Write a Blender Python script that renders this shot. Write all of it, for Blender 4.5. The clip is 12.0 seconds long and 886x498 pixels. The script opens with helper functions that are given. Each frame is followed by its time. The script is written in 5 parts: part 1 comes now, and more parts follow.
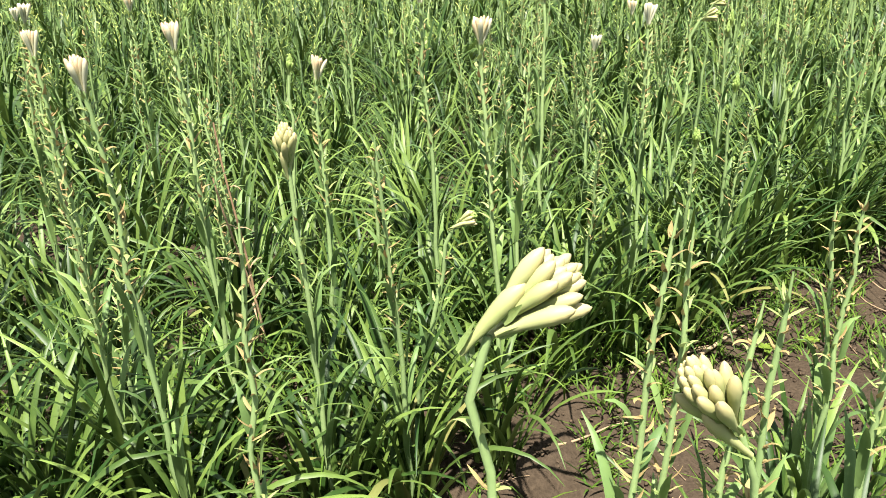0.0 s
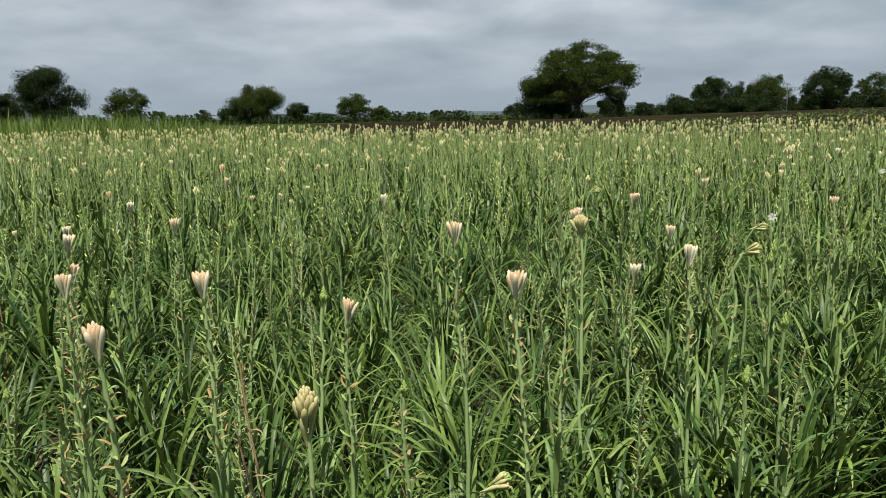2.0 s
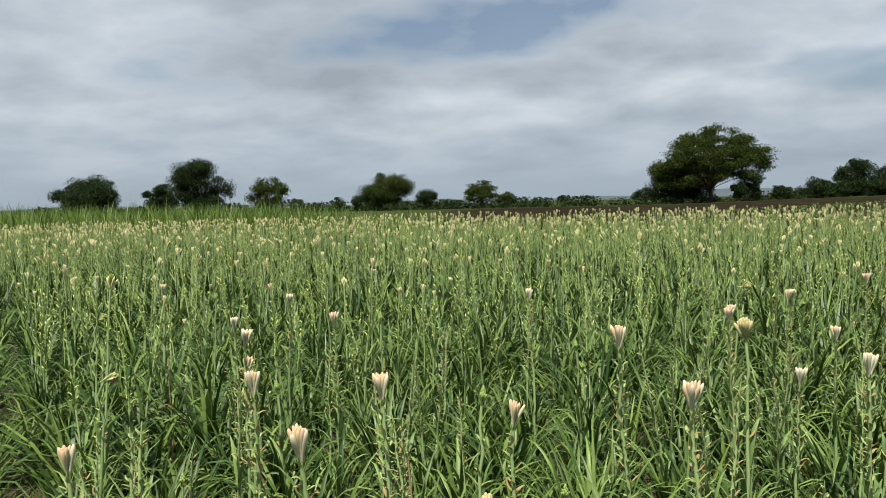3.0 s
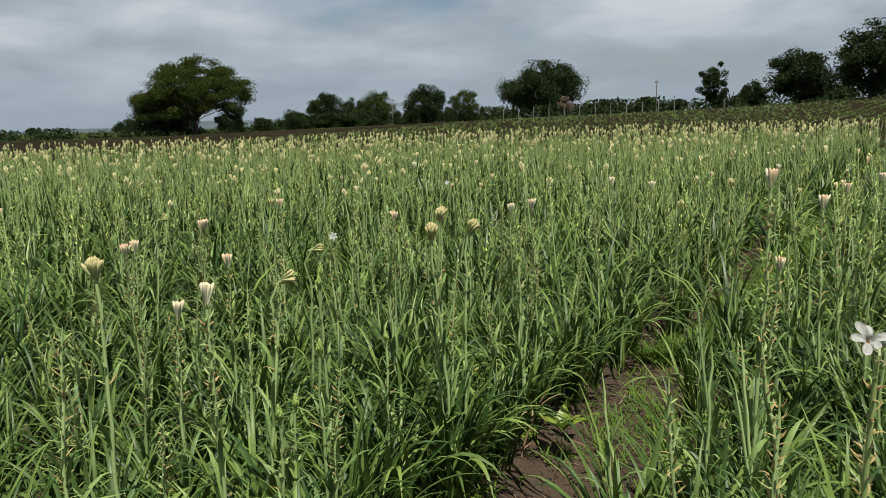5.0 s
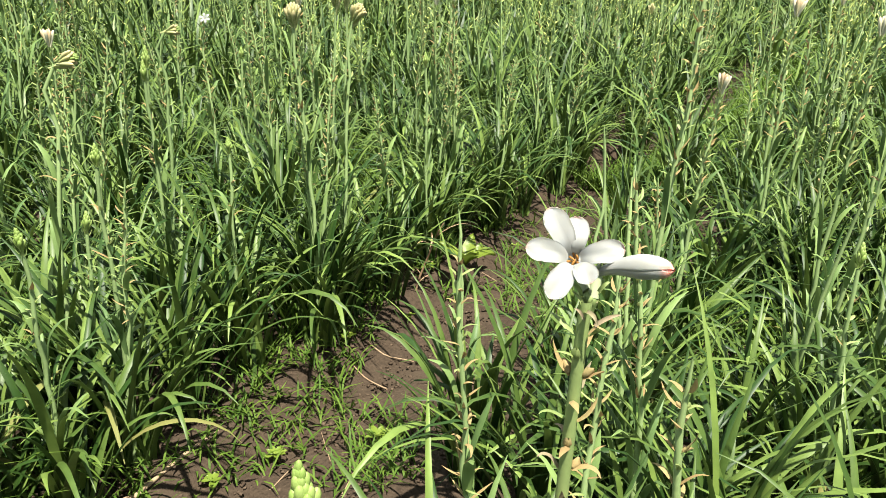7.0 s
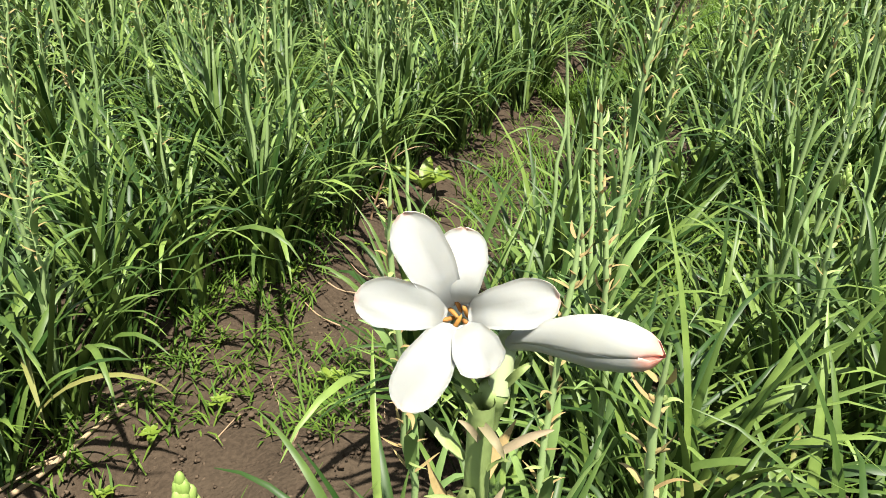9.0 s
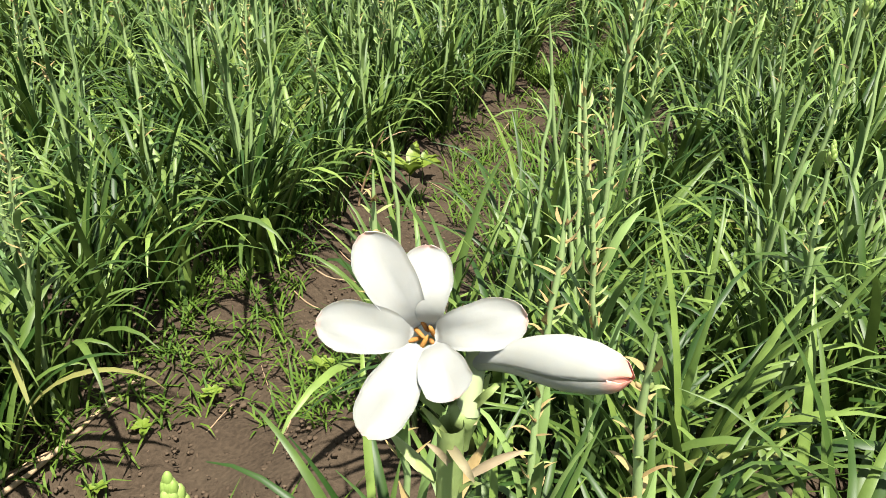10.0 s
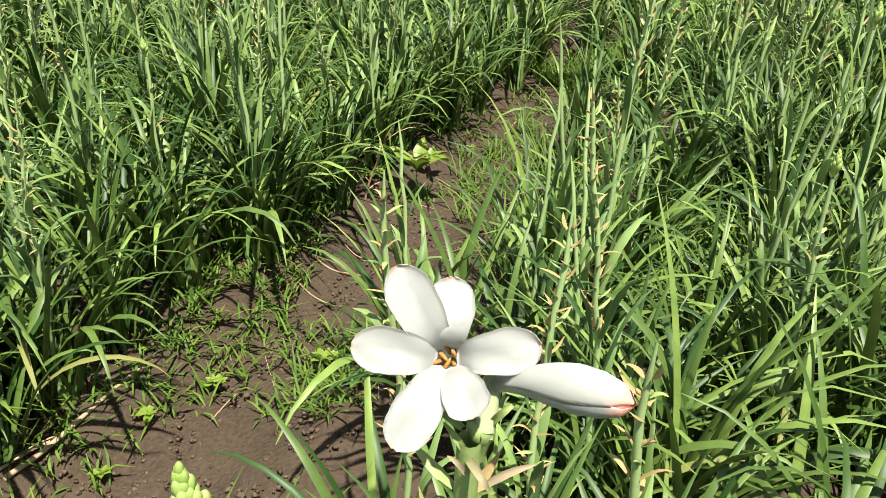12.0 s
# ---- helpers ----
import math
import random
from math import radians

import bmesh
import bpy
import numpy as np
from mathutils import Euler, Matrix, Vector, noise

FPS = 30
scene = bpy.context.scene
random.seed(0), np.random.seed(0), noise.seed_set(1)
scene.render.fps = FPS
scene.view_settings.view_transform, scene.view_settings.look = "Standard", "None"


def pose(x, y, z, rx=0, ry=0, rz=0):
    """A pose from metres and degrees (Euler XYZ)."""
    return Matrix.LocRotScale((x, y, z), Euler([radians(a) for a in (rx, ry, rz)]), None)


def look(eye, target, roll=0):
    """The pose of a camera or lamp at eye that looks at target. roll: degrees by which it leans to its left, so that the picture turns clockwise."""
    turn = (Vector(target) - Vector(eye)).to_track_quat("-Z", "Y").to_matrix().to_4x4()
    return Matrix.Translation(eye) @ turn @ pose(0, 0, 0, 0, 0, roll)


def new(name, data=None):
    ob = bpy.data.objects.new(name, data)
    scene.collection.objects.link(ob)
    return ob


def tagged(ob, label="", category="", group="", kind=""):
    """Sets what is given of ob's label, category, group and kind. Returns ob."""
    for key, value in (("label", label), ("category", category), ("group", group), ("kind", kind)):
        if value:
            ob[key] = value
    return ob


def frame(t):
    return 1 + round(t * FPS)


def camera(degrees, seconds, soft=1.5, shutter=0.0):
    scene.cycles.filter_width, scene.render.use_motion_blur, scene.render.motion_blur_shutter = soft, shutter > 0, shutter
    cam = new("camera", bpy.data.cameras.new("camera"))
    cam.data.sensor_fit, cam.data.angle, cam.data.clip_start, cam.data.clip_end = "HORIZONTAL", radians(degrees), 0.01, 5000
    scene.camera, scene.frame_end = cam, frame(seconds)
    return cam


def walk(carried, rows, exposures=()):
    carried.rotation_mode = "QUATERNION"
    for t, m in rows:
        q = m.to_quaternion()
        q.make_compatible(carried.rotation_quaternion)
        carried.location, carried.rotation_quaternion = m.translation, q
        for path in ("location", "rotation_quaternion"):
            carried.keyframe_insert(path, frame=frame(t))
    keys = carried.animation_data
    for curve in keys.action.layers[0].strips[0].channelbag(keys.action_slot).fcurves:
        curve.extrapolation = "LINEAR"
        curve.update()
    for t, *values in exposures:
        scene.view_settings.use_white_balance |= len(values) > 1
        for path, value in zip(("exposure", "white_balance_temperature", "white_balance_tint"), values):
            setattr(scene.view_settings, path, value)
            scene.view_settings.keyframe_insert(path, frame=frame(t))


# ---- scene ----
cam = camera(57.8, 12.0, soft=0.5)
PATH = [
    (0, (0.324, 0.199, 1.332), (0.155, 2.034, 0.555), -1.3),
    (0.4, (0.327, 0.258, 1.365), (0.179, 2.174, 0.81), 0.2),
    (0.5, (0.328, 0.272, 1.37), (0.185, 2.2, 0.857), 0.4),
    (1, (0.337, 0.33, 1.414), (0.233, 2.296, 1.062), 1.3),
    (1.5, (0.349, 0.338, 1.42), (0.229, 2.311, 1.115), 0.6),
    (2, (0.33, 0.319, 1.434), (0.058, 2.273, 1.105), -1.1),
    (2.5, (0.266, 0.268, 1.453), (-0.273, 2.171, 1.157), -2.6),
    (2.7, (0.24, 0.247, 1.471), (-0.379, 2.138, 1.269), -2.0),
    (4.3, (0.443, 0.366, 1.505), (0.749, 2.343, 1.485), -1.7),
    (4.5, (0.489, 0.38, 1.493), (0.967, 2.32, 1.411), -2.0),
    (4.7, (0.527, 0.394, 1.49), (1.106, 2.301, 1.324), -2.4),
    (5, (0.621, 0.425, 1.461), (1.239, 2.3, 1.146), -1.8),
    (5.5, (0.819, 0.462, 1.409), (1.417, 2.286, 0.848), 0.1),
    (6, (0.964, 0.497, 1.392), (1.565, 2.29, 0.74), 0.7),
    (6.3, (1.036, 0.566, 1.391), (1.639, 2.346, 0.707), 0.7),
    (6.5, (1.071, 0.636, 1.383), (1.67, 2.407, 0.674), 0.8),
    (7, (1.139, 0.784, 1.35), (1.727, 2.533, 0.577), 1.7),
    (7.5, (1.2, 0.878, 1.323), (1.81, 2.591, 0.49), 1.9),
    (9.5, (1.235, 0.927, 1.31), (1.88, 2.546, 0.33), 1.0),
    (10, (1.239, 0.93, 1.314), (1.89, 2.539, 0.32), 0.4),
    (10.5, (1.228, 0.934, 1.316), (1.909, 2.54, 0.337), 1.3),
    (11, (1.226, 0.939, 1.318), (1.926, 2.548, 0.359), 1.8),
    (11.5, (1.231, 0.931, 1.324), (1.896, 2.554, 0.363), 1.3),
    (12, (1.231, 0.922, 1.329), (1.871, 2.526, 0.322), 1.8),
]
EXPOSURES = [(0, 1.83), (0.4, 1.36), (0.8, 0.93), (1.5, 0.70), (2.0, 0.80), (2.6, 0.97), (4.3, 0.66), (5.0, 0.71), (5.6, 1.38), (6.5, 1.62), (7.5, 1.62), (9.3, 1.64), (10.9, 1.64), (11.4, 1.62), (12, 1.62)]
walk(cam, [(t, look(eye, target, roll)) for t, eye, target, roll in PATH], EXPOSURES)

# ---- light ----
SUN_AZ, SUN_EL = 180.0, 68.0   # compass degrees from +y towards +x, degrees up
az, el = radians(SUN_AZ), radians(SUN_EL)
to_sun = Vector((math.sin(az) * math.cos(el), math.cos(az) * math.cos(el), math.sin(el)))
sun_data = bpy.data.lights.new("sun", "SUN")
sun_data.energy, sun_data.angle, sun_data.color = 5.0, radians(1.2), (1.0, 0.95, 0.86)
sun = new("sun", sun_data)
sun.rotation_euler = to_sun.to_track_quat("Z", "Y").to_euler()
sun.location = (0, 0, 30)

world = bpy.data.worlds.new("sky")
scene.world = world
world.use_nodes = True
wn, wl = world.node_tree.nodes, world.node_tree.links
wn.clear()


def wnode(kind, **inputs):
    n = wn.new(kind)
    for k, v in inputs.items():
        n.inputs[k].default_value = v
    return n


def wmath(op, a, b=None, clamp=False):
    n = wn.new("ShaderNodeMath")
    n.operation, n.use_clamp = op, clamp
    for i, v in enumerate((a, b)):
        if v is None:
            continue
        if isinstance(v, (int, float)):
            n.inputs[i].default_value = v
        else:
            wl.new(v, n.inputs[i])
    return n.outputs[0]


tc = wn.new("ShaderNodeTexCoord")
sep = wn.new("ShaderNodeSeparateXYZ")
wl.new(tc.outputs["Generated"], sep.inputs[0])
up = wmath("ADD", wmath("MAXIMUM", sep.outputs[2], 0.0), 0.22)
comb = wn.new("ShaderNodeCombineXYZ")
wl.new(wmath("DIVIDE", sep.outputs[0], up), comb.inputs[0])
wl.new(wmath("DIVIDE", sep.outputs[1], up), comb.inputs[1])
big_noise = wnode("ShaderNodeTexNoise", Scale=1.5, Detail=8.0, Roughness=0.5, Distortion=0.1)
wl.new(comb.outputs[0], big_noise.inputs["Vector"])
gap_map = wnode("ShaderNodeMapping", Location=(3.1, 7.7, 0.0))
wl.new(comb.outputs[0], gap_map.inputs["Vector"])
gap_noise = wnode("ShaderNodeTexNoise", Scale=0.7, Detail=4.0, Roughness=0.5)
wl.new(gap_map.outputs[0], gap_noise.inputs["Vector"])
ramp = wn.new("ShaderNodeValToRGB")
wl.new(big_noise.outputs[0], ramp.inputs[0])
e = ramp.color_ramp.elements
e[0].position, e[0].color = 0.36, (0.66, 0.715, 0.775, 1)
e[1].position, e[1].color = 0.66, (0.34, 0.395, 0.45, 1)
mid = ramp.color_ramp.elements.new(0.50)
mid.color = (0.49, 0.555, 0.62, 1)
sky = wn.new("ShaderNodeTexSky")
sky.sky_type, sky.sun_disc = "NISHITA", False
sky.sun_elevation, sky.sun_rotation = el, az
dim = wn.new("ShaderNodeVectorMath")
dim.operation = "SCALE"
dim.inputs["Scale"].default_value = 0.085
wl.new(sky.outputs[0], dim.inputs[0])
gap = wmath("MULTIPLY", wmath("SUBTRACT", gap_noise.outputs[0], 0.56, True), 9.0, True)
cloud_mix = wn.new("ShaderNodeMix")
cloud_mix.data_type = "RGBA"
# one larger opening in the cloud to the north-north-west
hole = wn.new("ShaderNodeVectorMath")
hole.operation = "DISTANCE"
squash = wnode("ShaderNodeMapping", Location=(0.42, -3.1, 0.0), Scale=(0.55, 1.4, 1.0))
wl.new(comb.outputs[0], squash.inputs["Vector"])
wl.new(squash.outputs[0], hole.inputs[0])
ragged = wmath("ADD", hole.outputs["Value"], wmath("MULTIPLY", big_noise.outputs[0], 2.4))
opening = wmath("MULTIPLY", wmath("SUBTRACT", 1.64, ragged, True), 3.0, True)
wl.new(wmath("MAXIMUM", gap, wmath("MULTIPLY", opening, 0.85)), cloud_mix.inputs[0])
wl.new(ramp.outputs[0], cloud_mix.inputs[6])
wl.new(dim.outputs[0], cloud_mix.inputs[7])
haze = wn.new("ShaderNodeMix")
haze.data_type = "RGBA"
haze.inputs[7].default_value = (0.36, 0.435, 0.505, 1)
wl.new(wmath("SUBTRACT", 1.0, wmath("MULTIPLY", wmath("MAXIMUM", sep.outputs[2], 0.0), 8.0, True), True), haze.inputs[0])
wl.new(cloud_mix.outputs[2], haze.inputs[6])
back = wnode("ShaderNodeBackground", Strength=0.53)
wl.new(haze.outputs[2], back.inputs[0])
wout = wn.new("ShaderNodeOutputWorld")
wl.new(back.outputs[0], wout.inputs[0])


# ---- materials ----
def material(name, base, second, rough=0.5, grain=40.0, bump=0.0, spec=0.35, thin=0.0, tip=None, tip_from=0.75, per_piece=1.0, patch=0.0, patch_col=None, patch_scale=2.0, skew=1.0, soft_skin=0.0):
    """Two base colours mixed by piece and by grain; tip: another colour towards the top of the piece; thin: share of light let through."""
    m = bpy.data.materials.new(name)
    m.use_nodes = True
    nt = m.node_tree
    n, l = nt.nodes, nt.links
    n.clear()
    out = n.new("ShaderNodeOutputMaterial")
    bsdf = n.new("ShaderNodeBsdfPrincipled")
    bsdf.inputs["Roughness"].default_value = rough
    bsdf.inputs["Specular IOR Level"].default_value = spec
    if soft_skin:
        bsdf.inputs["Subsurface Weight"].default_value = 1.0
        bsdf.inputs["Subsurface Radius"].default_value = (1.0, 0.9, 0.75)
        bsdf.inputs["Subsurface Scale"].default_value = soft_skin
    coord = n.new("ShaderNodeTexCoord")
    noise_tex = n.new("ShaderNodeTexNoise")
    noise_tex.inputs["Scale"].default_value, noise_tex.inputs["Detail"].default_value = grain, 5
    l.new(coord.outputs["Object"], noise_tex.inputs["Vector"])
    geo, info = n.new("ShaderNodeNewGeometry"), n.new("ShaderNodeObjectInfo")
    add = n.new("ShaderNodeMath")
    add.operation = "ADD"
    l.new(geo.outputs["Random Per Island"], add.inputs[0])
    l.new(info.outputs["Random"], add.inputs[1])
    fr = n.new("ShaderNodeMath")
    fr.operation = "FRACT"
    l.new(add.outputs[0], fr.inputs[0])
    blend = n.new("ShaderNodeMix")
    blend.inputs[0].default_value = 1.0 - per_piece * 0.65
    l.new(fr.outputs[0], blend.inputs[2])
    l.new(noise_tex.outputs[0], blend.inputs[3])
    col = n.new("ShaderNodeMix")
    col.data_type = "RGBA"
    col.inputs[6].default_value, col.inputs[7].default_value = (*base, 1), (*second, 1)
    bent = n.new("ShaderNodeMath")
    bent.operation = "POWER"
    bent.inputs[1].default_value = skew
    l.new(blend.outputs[0], bent.inputs[0])
    l.new(bent.outputs[0], col.inputs[0])
    colour = col.outputs[2]
    if patch_col:
        pn = n.new("ShaderNodeTexNoise")
        pn.inputs["Scale"].default_value, pn.inputs["Detail"].default_value = patch_scale, 6
        l.new(coord.outputs["Object"], pn.inputs["Vector"])
        pr = n.new("ShaderNodeMapRange")
        pr.inputs["From Min"].default_value, pr.inputs["From Max"].default_value = 0.62 - patch * 0.25, 0.86 - patch * 0.2
        l.new(pn.outputs[0], pr.inputs[0])
        pm = n.new("ShaderNodeMix")
        pm.data_type = "RGBA"
        pm.inputs[7].default_value = (*patch_col, 1)
        l.new(pr.outputs[0], pm.inputs[0])
        l.new(colour, pm.inputs[6])
        colour = pm.outputs[2]
    if tip:
        sp = n.new("ShaderNodeSeparateXYZ")
        l.new(coord.outputs["Generated"], sp.inputs[0])
        mr = n.new("ShaderNodeMapRange")
        mr.inputs["From Min"].default_value, mr.inputs["From Max"].default_value = tip_from, 1.02
        l.new(sp.outputs[2], mr.inputs[0])
        tm = n.new("ShaderNodeMix")
        tm.data_type = "RGBA"
        tm.inputs[7].default_value = (*tip, 1)
        l.new(mr.outputs[0], tm.inputs[0])
        l.new(colour, tm.inputs[6])
        colour = tm.outputs[2]
    l.new(colour, bsdf.inputs["Base Color"])
    if bump:
        bp = n.new("ShaderNodeBump")
        bp.inputs["Strength"].default_value = bump
        bp.inputs["Distance"].default_value = 0.6 / grain
        l.new(noise_tex.outputs[0], bp.inputs["Height"])
        l.new(bp.outputs[0], bsdf.inputs["Normal"])
    shader = bsdf.outputs[0]
    if thin:
        tr = n.new("ShaderNodeBsdfTranslucent")
        l.new(colour, tr.inputs[0])
        mx = n.new("ShaderNodeMixShader")
        mx.inputs[0].default_value = thin
        l.new(shader, mx.inputs[1])
        l.new(tr.outputs[0], mx.inputs[2])
        shader = mx.outputs[0]
    l.new(shader, out.inputs[0])
    return m


LEAF = material("tuberose_leaf", (0.0145, 0.0410, 0.0065), (0.202, 0.284, 0.062), rough=0.46, grain=30, spec=0.26, thin=0.15, skew=2.35)
DRY_LEAF = material("yellowed_leaf", (0.165, 0.150, 0.050), (0.150, 0.180, 0.050), rough=0.6, grain=60, spec=0.15, thin=0.2)
STEM = material("glaucous_stem", (0.160, 0.232, 0.090), (0.250, 0.332, 0.135), rough=0.6, grain=90, bump=0.1, spec=0.15)
STEM_LEAF = material("stem_leaf", (0.050, 0.100, 0.034), (0.185, 0.265, 0.080), rough=0.48, grain=60, spec=0.2, thin=0.15)
BRACT = material("dry_bract", (0.265, 0.220, 0.090), (0.290, 0.190, 0.080), rough=0.8, grain=200, bump=0.3, thin=0.2)
BRACT_FRESH = material("fresh_bract", (0.175, 0.250, 0.075), (0.290, 0.330, 0.120), rough=0.55, grain=300, bump=0.2, thin=0.25)
PETAL = material("white_petal", (0.4360, 0.4360, 0.4097), (0.4054, 0.4208, 0.3867), rough=0.45, grain=120, bump=0.03, spec=0.25, thin=0.48)
BUD_WHITE = material("white_bud", (0.5326, 0.5174, 0.3402), (0.5620, 0.5468, 0.3990), rough=0.5, grain=150, thin=0.2, tip=(0.76, 0.60, 0.42), tip_from=0.75)
BUD_PINK = material("pink_bud", (0.50, 0.49, 0.27), (0.53, 0.49, 0.30), rough=0.55, grain=150, thin=0.2, tip=(0.59, 0.385, 0.245), tip_from=0.45)
BUD_CREAM = material("cream_bud", (0.290, 0.330, 0.120), (0.390, 0.385, 0.180), rough=0.5, grain=120, bump=0.05, thin=0.15, tip=(0.44, 0.36, 0.18), tip_from=0.60)
BUD_FIELD = material("far_cream_bud", (0.500, 0.500, 0.230), (0.620, 0.560, 0.310), rough=0.5, grain=60, bump=0.05, thin=0.15)
# same bracts on mid and far stalks, sunlit brightness put into the colour
BRACT_FIELD = material("brightened_field_bract", (0.310, 0.410, 0.095), (0.430, 0.440, 0.145), rough=0.8, grain=60, thin=0.2)
BUD_GREEN = material("green_bud", (0.170, 0.260, 0.050), (0.245, 0.320, 0.090), rough=0.5, grain=120, thin=0.15)
ANTHER = material("anther", (0.33, 0.16, 0.03), (0.22, 0.09, 0.02), rough=0.7, grain=900, bump=0.4)
GRASS = material("weed_grass", (0.036, 0.088, 0.011), (0.120, 0.185, 0.026), rough=0.6, grain=20, spec=0.15, thin=0.3)
TALL_GRASS = material("tall_grass", (0.0492, 0.0943, 0.0115), (0.1115, 0.1673, 0.0205), rough=0.5, grain=4, thin=0.3)
BROADLEAF = material("broad_weed_leaf", (0.11, 0.175, 0.02), (0.165, 0.22, 0.03), rough=0.45, grain=60, bump=0.1, thin=0.3)
STRAW = material("dry_straw", (0.30, 0.22, 0.13), (0.22, 0.15, 0.09), rough=0.8, grain=120, bump=0.2)
SOIL = material("bare_soil", (0.0140, 0.0100, 0.0066), (0.0720, 0.0520, 0.0345), rough=0.95, grain=85, bump=1.0, spec=0.1, per_piece=0.0, patch=0.5, patch_col=(0.055, 0.041, 0.027), patch_scale=6)
PLOUGH = material("ploughed_soil", (0.0065, 0.0052, 0.0036), (0.0230, 0.0180, 0.0125), rough=1.0, grain=1.1, bump=0.6, spec=0.0, per_piece=0.0, patch=0.4, patch_col=(0.028, 0.042, 0.012), patch_scale=0.35)
MEADOW = material("rough_pasture", (0.018, 0.030, 0.009), (0.036, 0.050, 0.015), rough=1.0, grain=0.5, bump=0.4, spec=0.0, per_piece=0.0, patch=0.5, patch_col=(0.045, 0.040, 0.024), patch_scale=0.05)
CLOD = material("soil_clod", (0.0255, 0.0179, 0.0119), (0.1062, 0.0765, 0.0510), rough=0.95, grain=60, bump=0.6, spec=0.1)
BARK = material("tree_bark", (0.045, 0.035, 0.027), (0.09, 0.07, 0.055), rough=0.9, grain=6, bump=0.7, spec=0.1)
CROWN_DARK = material("dark_tree_leaf", (0.0115, 0.0215, 0.0075), (0.0225, 0.0360, 0.0105), rough=0.7, grain=0.6, spec=0.05, thin=0.10)
CROWN_OLIVE = material("olive_tree_leaf", (0.0205, 0.0335, 0.0065), (0.0400, 0.0560, 0.0100), rough=0.7, grain=0.4, spec=0.05, thin=0.12)
CROWN_DRY = material("reddish_shrub_leaf", (0.10, 0.065, 0.045), (0.15, 0.10, 0.07), rough=0.7, grain=0.6, thin=0.15)
SEEDLING = material("seedling_leaf", (0.055, 0.100, 0.022), (0.110, 0.155, 0.036), rough=0.6, grain=3, thin=0.25)
POLE = material("weathered_concrete", (0.1105, 0.1062, 0.0978), (0.1530, 0.1487, 0.1360), rough=0.85, grain=3, bump=0.3)
# blue-grey of the distant air is put into the hill colour itself
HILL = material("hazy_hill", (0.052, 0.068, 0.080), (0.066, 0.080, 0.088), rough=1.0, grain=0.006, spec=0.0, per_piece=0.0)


# ---- geometry helpers: everything is quads in arrays ----
def joined(pieces):
    """One (verts, quads) pair out of many."""
    vs, qs, k = [], [], 0
    for v, q in pieces:
        vs.append(v)
        qs.append(q + k)
        k += len(v)
    if not vs:
        return np.zeros((0, 3)), np.zeros((0, 4), int)
    return np.concatenate(vs), np.concatenate(qs)


def quad_mesh(name, slots, smooth=True):
    """A mesh from [(verts, quads, material), ...]."""
    me = bpy.data.meshes.new(name)
    v, q = joined([(a, b) for a, b, _ in slots])
    me.vertices.add(len(v))
    me.vertices.foreach_set("co", np.ascontiguousarray(v, dtype=np.float32).ravel())
    me.loops.add(q.size)
    me.loops.foreach_set("vertex_index", np.ascontiguousarray(q, dtype=np.int32).ravel())
    me.polygons.add(len(q))
    me.polygons.foreach_set("loop_start", np.arange(0, q.size, 4, dtype=np.int32))
    mats = []
    for _, b, m in slots:
        if m not in mats:
            mats.append(m)
    for m in mats:
        me.materials.append(m)
    me.polygons.foreach_set("material_index", np.concatenate([np.full(len(b), mats.index(m), np.int32) for _, b, m in slots]))
    me.polygons.foreach_set("use_smooth", np.full(len(q), smooth))
    me.update(calc_edges=True)
    return me


def part(name, data, parent, label="", at=None):
    ob = new(name, data)
    ob.parent = parent
    if at is not None:
        ob.matrix_basis = at
    return tagged(ob, label)


def strip_quads(rows, across):
    i = np.arange(rows - 1)[:, None] * across + np.arange(across - 1)[None, :]
    i = i.ravel()
    return np.stack([i, i + 1, i + 1 + across, i + across], 1)


def ribbon(line, widths, side, fold=0.25, flat=False):
    """A leaf along a line: widths across it, side the way across, fold the depth of its keel."""
    line, side = np.asarray(line, float), np.asarray(side, float)
    w = np.asarray(widths)[:, None] * 0.5
    tang = np.gradient(line, axis=0)
    nrm = np.cross(tang, side)
    nrm /= np.linalg.norm(nrm, axis=1, keepdims=True) + 1e-9
    if flat:
        v = np.stack([line - side * w, line + side * w], 1).reshape(-1, 3)
        return v, strip_quads(len(line), 2)
    v = np.stack([line - side * w - nrm * w * fold, line, line + side * w - nrm * w * fold], 1).reshape(-1, 3)
    return v, strip_quads(len(line), 3)


def tube(line, radii, sides=6):
    line = np.asarray(line, float)
    tang = np.gradient(line, axis=0)
    tang /= np.linalg.norm(tang, axis=1, keepdims=True)
    ref = np.array((1.0, 0.13, 0.07)) if abs(tang[0][0]) < 0.8 else np.array((0.1, 1.0, 0.1))
    a = np.cross(tang, ref)
    a /= np.linalg.norm(a, axis=1, keepdims=True)
    b = np.cross(tang, a)
    ang = np.linspace(0, 2 * np.pi, sides, endpoint=False)
    r = np.asarray(radii)[:, None, None]
    v = line[:, None] + r * (a[:, None] * np.cos(ang)[None, :, None] + b[:, None] * np.sin(ang)[None, :, None])
    n = len(line)
    i = (np.arange(n - 1)[:, None] * sides + np.arange(sides)[None]).ravel()
    j = (np.arange(n - 1)[:, None] * sides + (np.arange(sides)[None] + 1) % sides).ravel()
    return v.reshape(-1, 3), np.stack([i, j, j + sides, i + sides], 1)


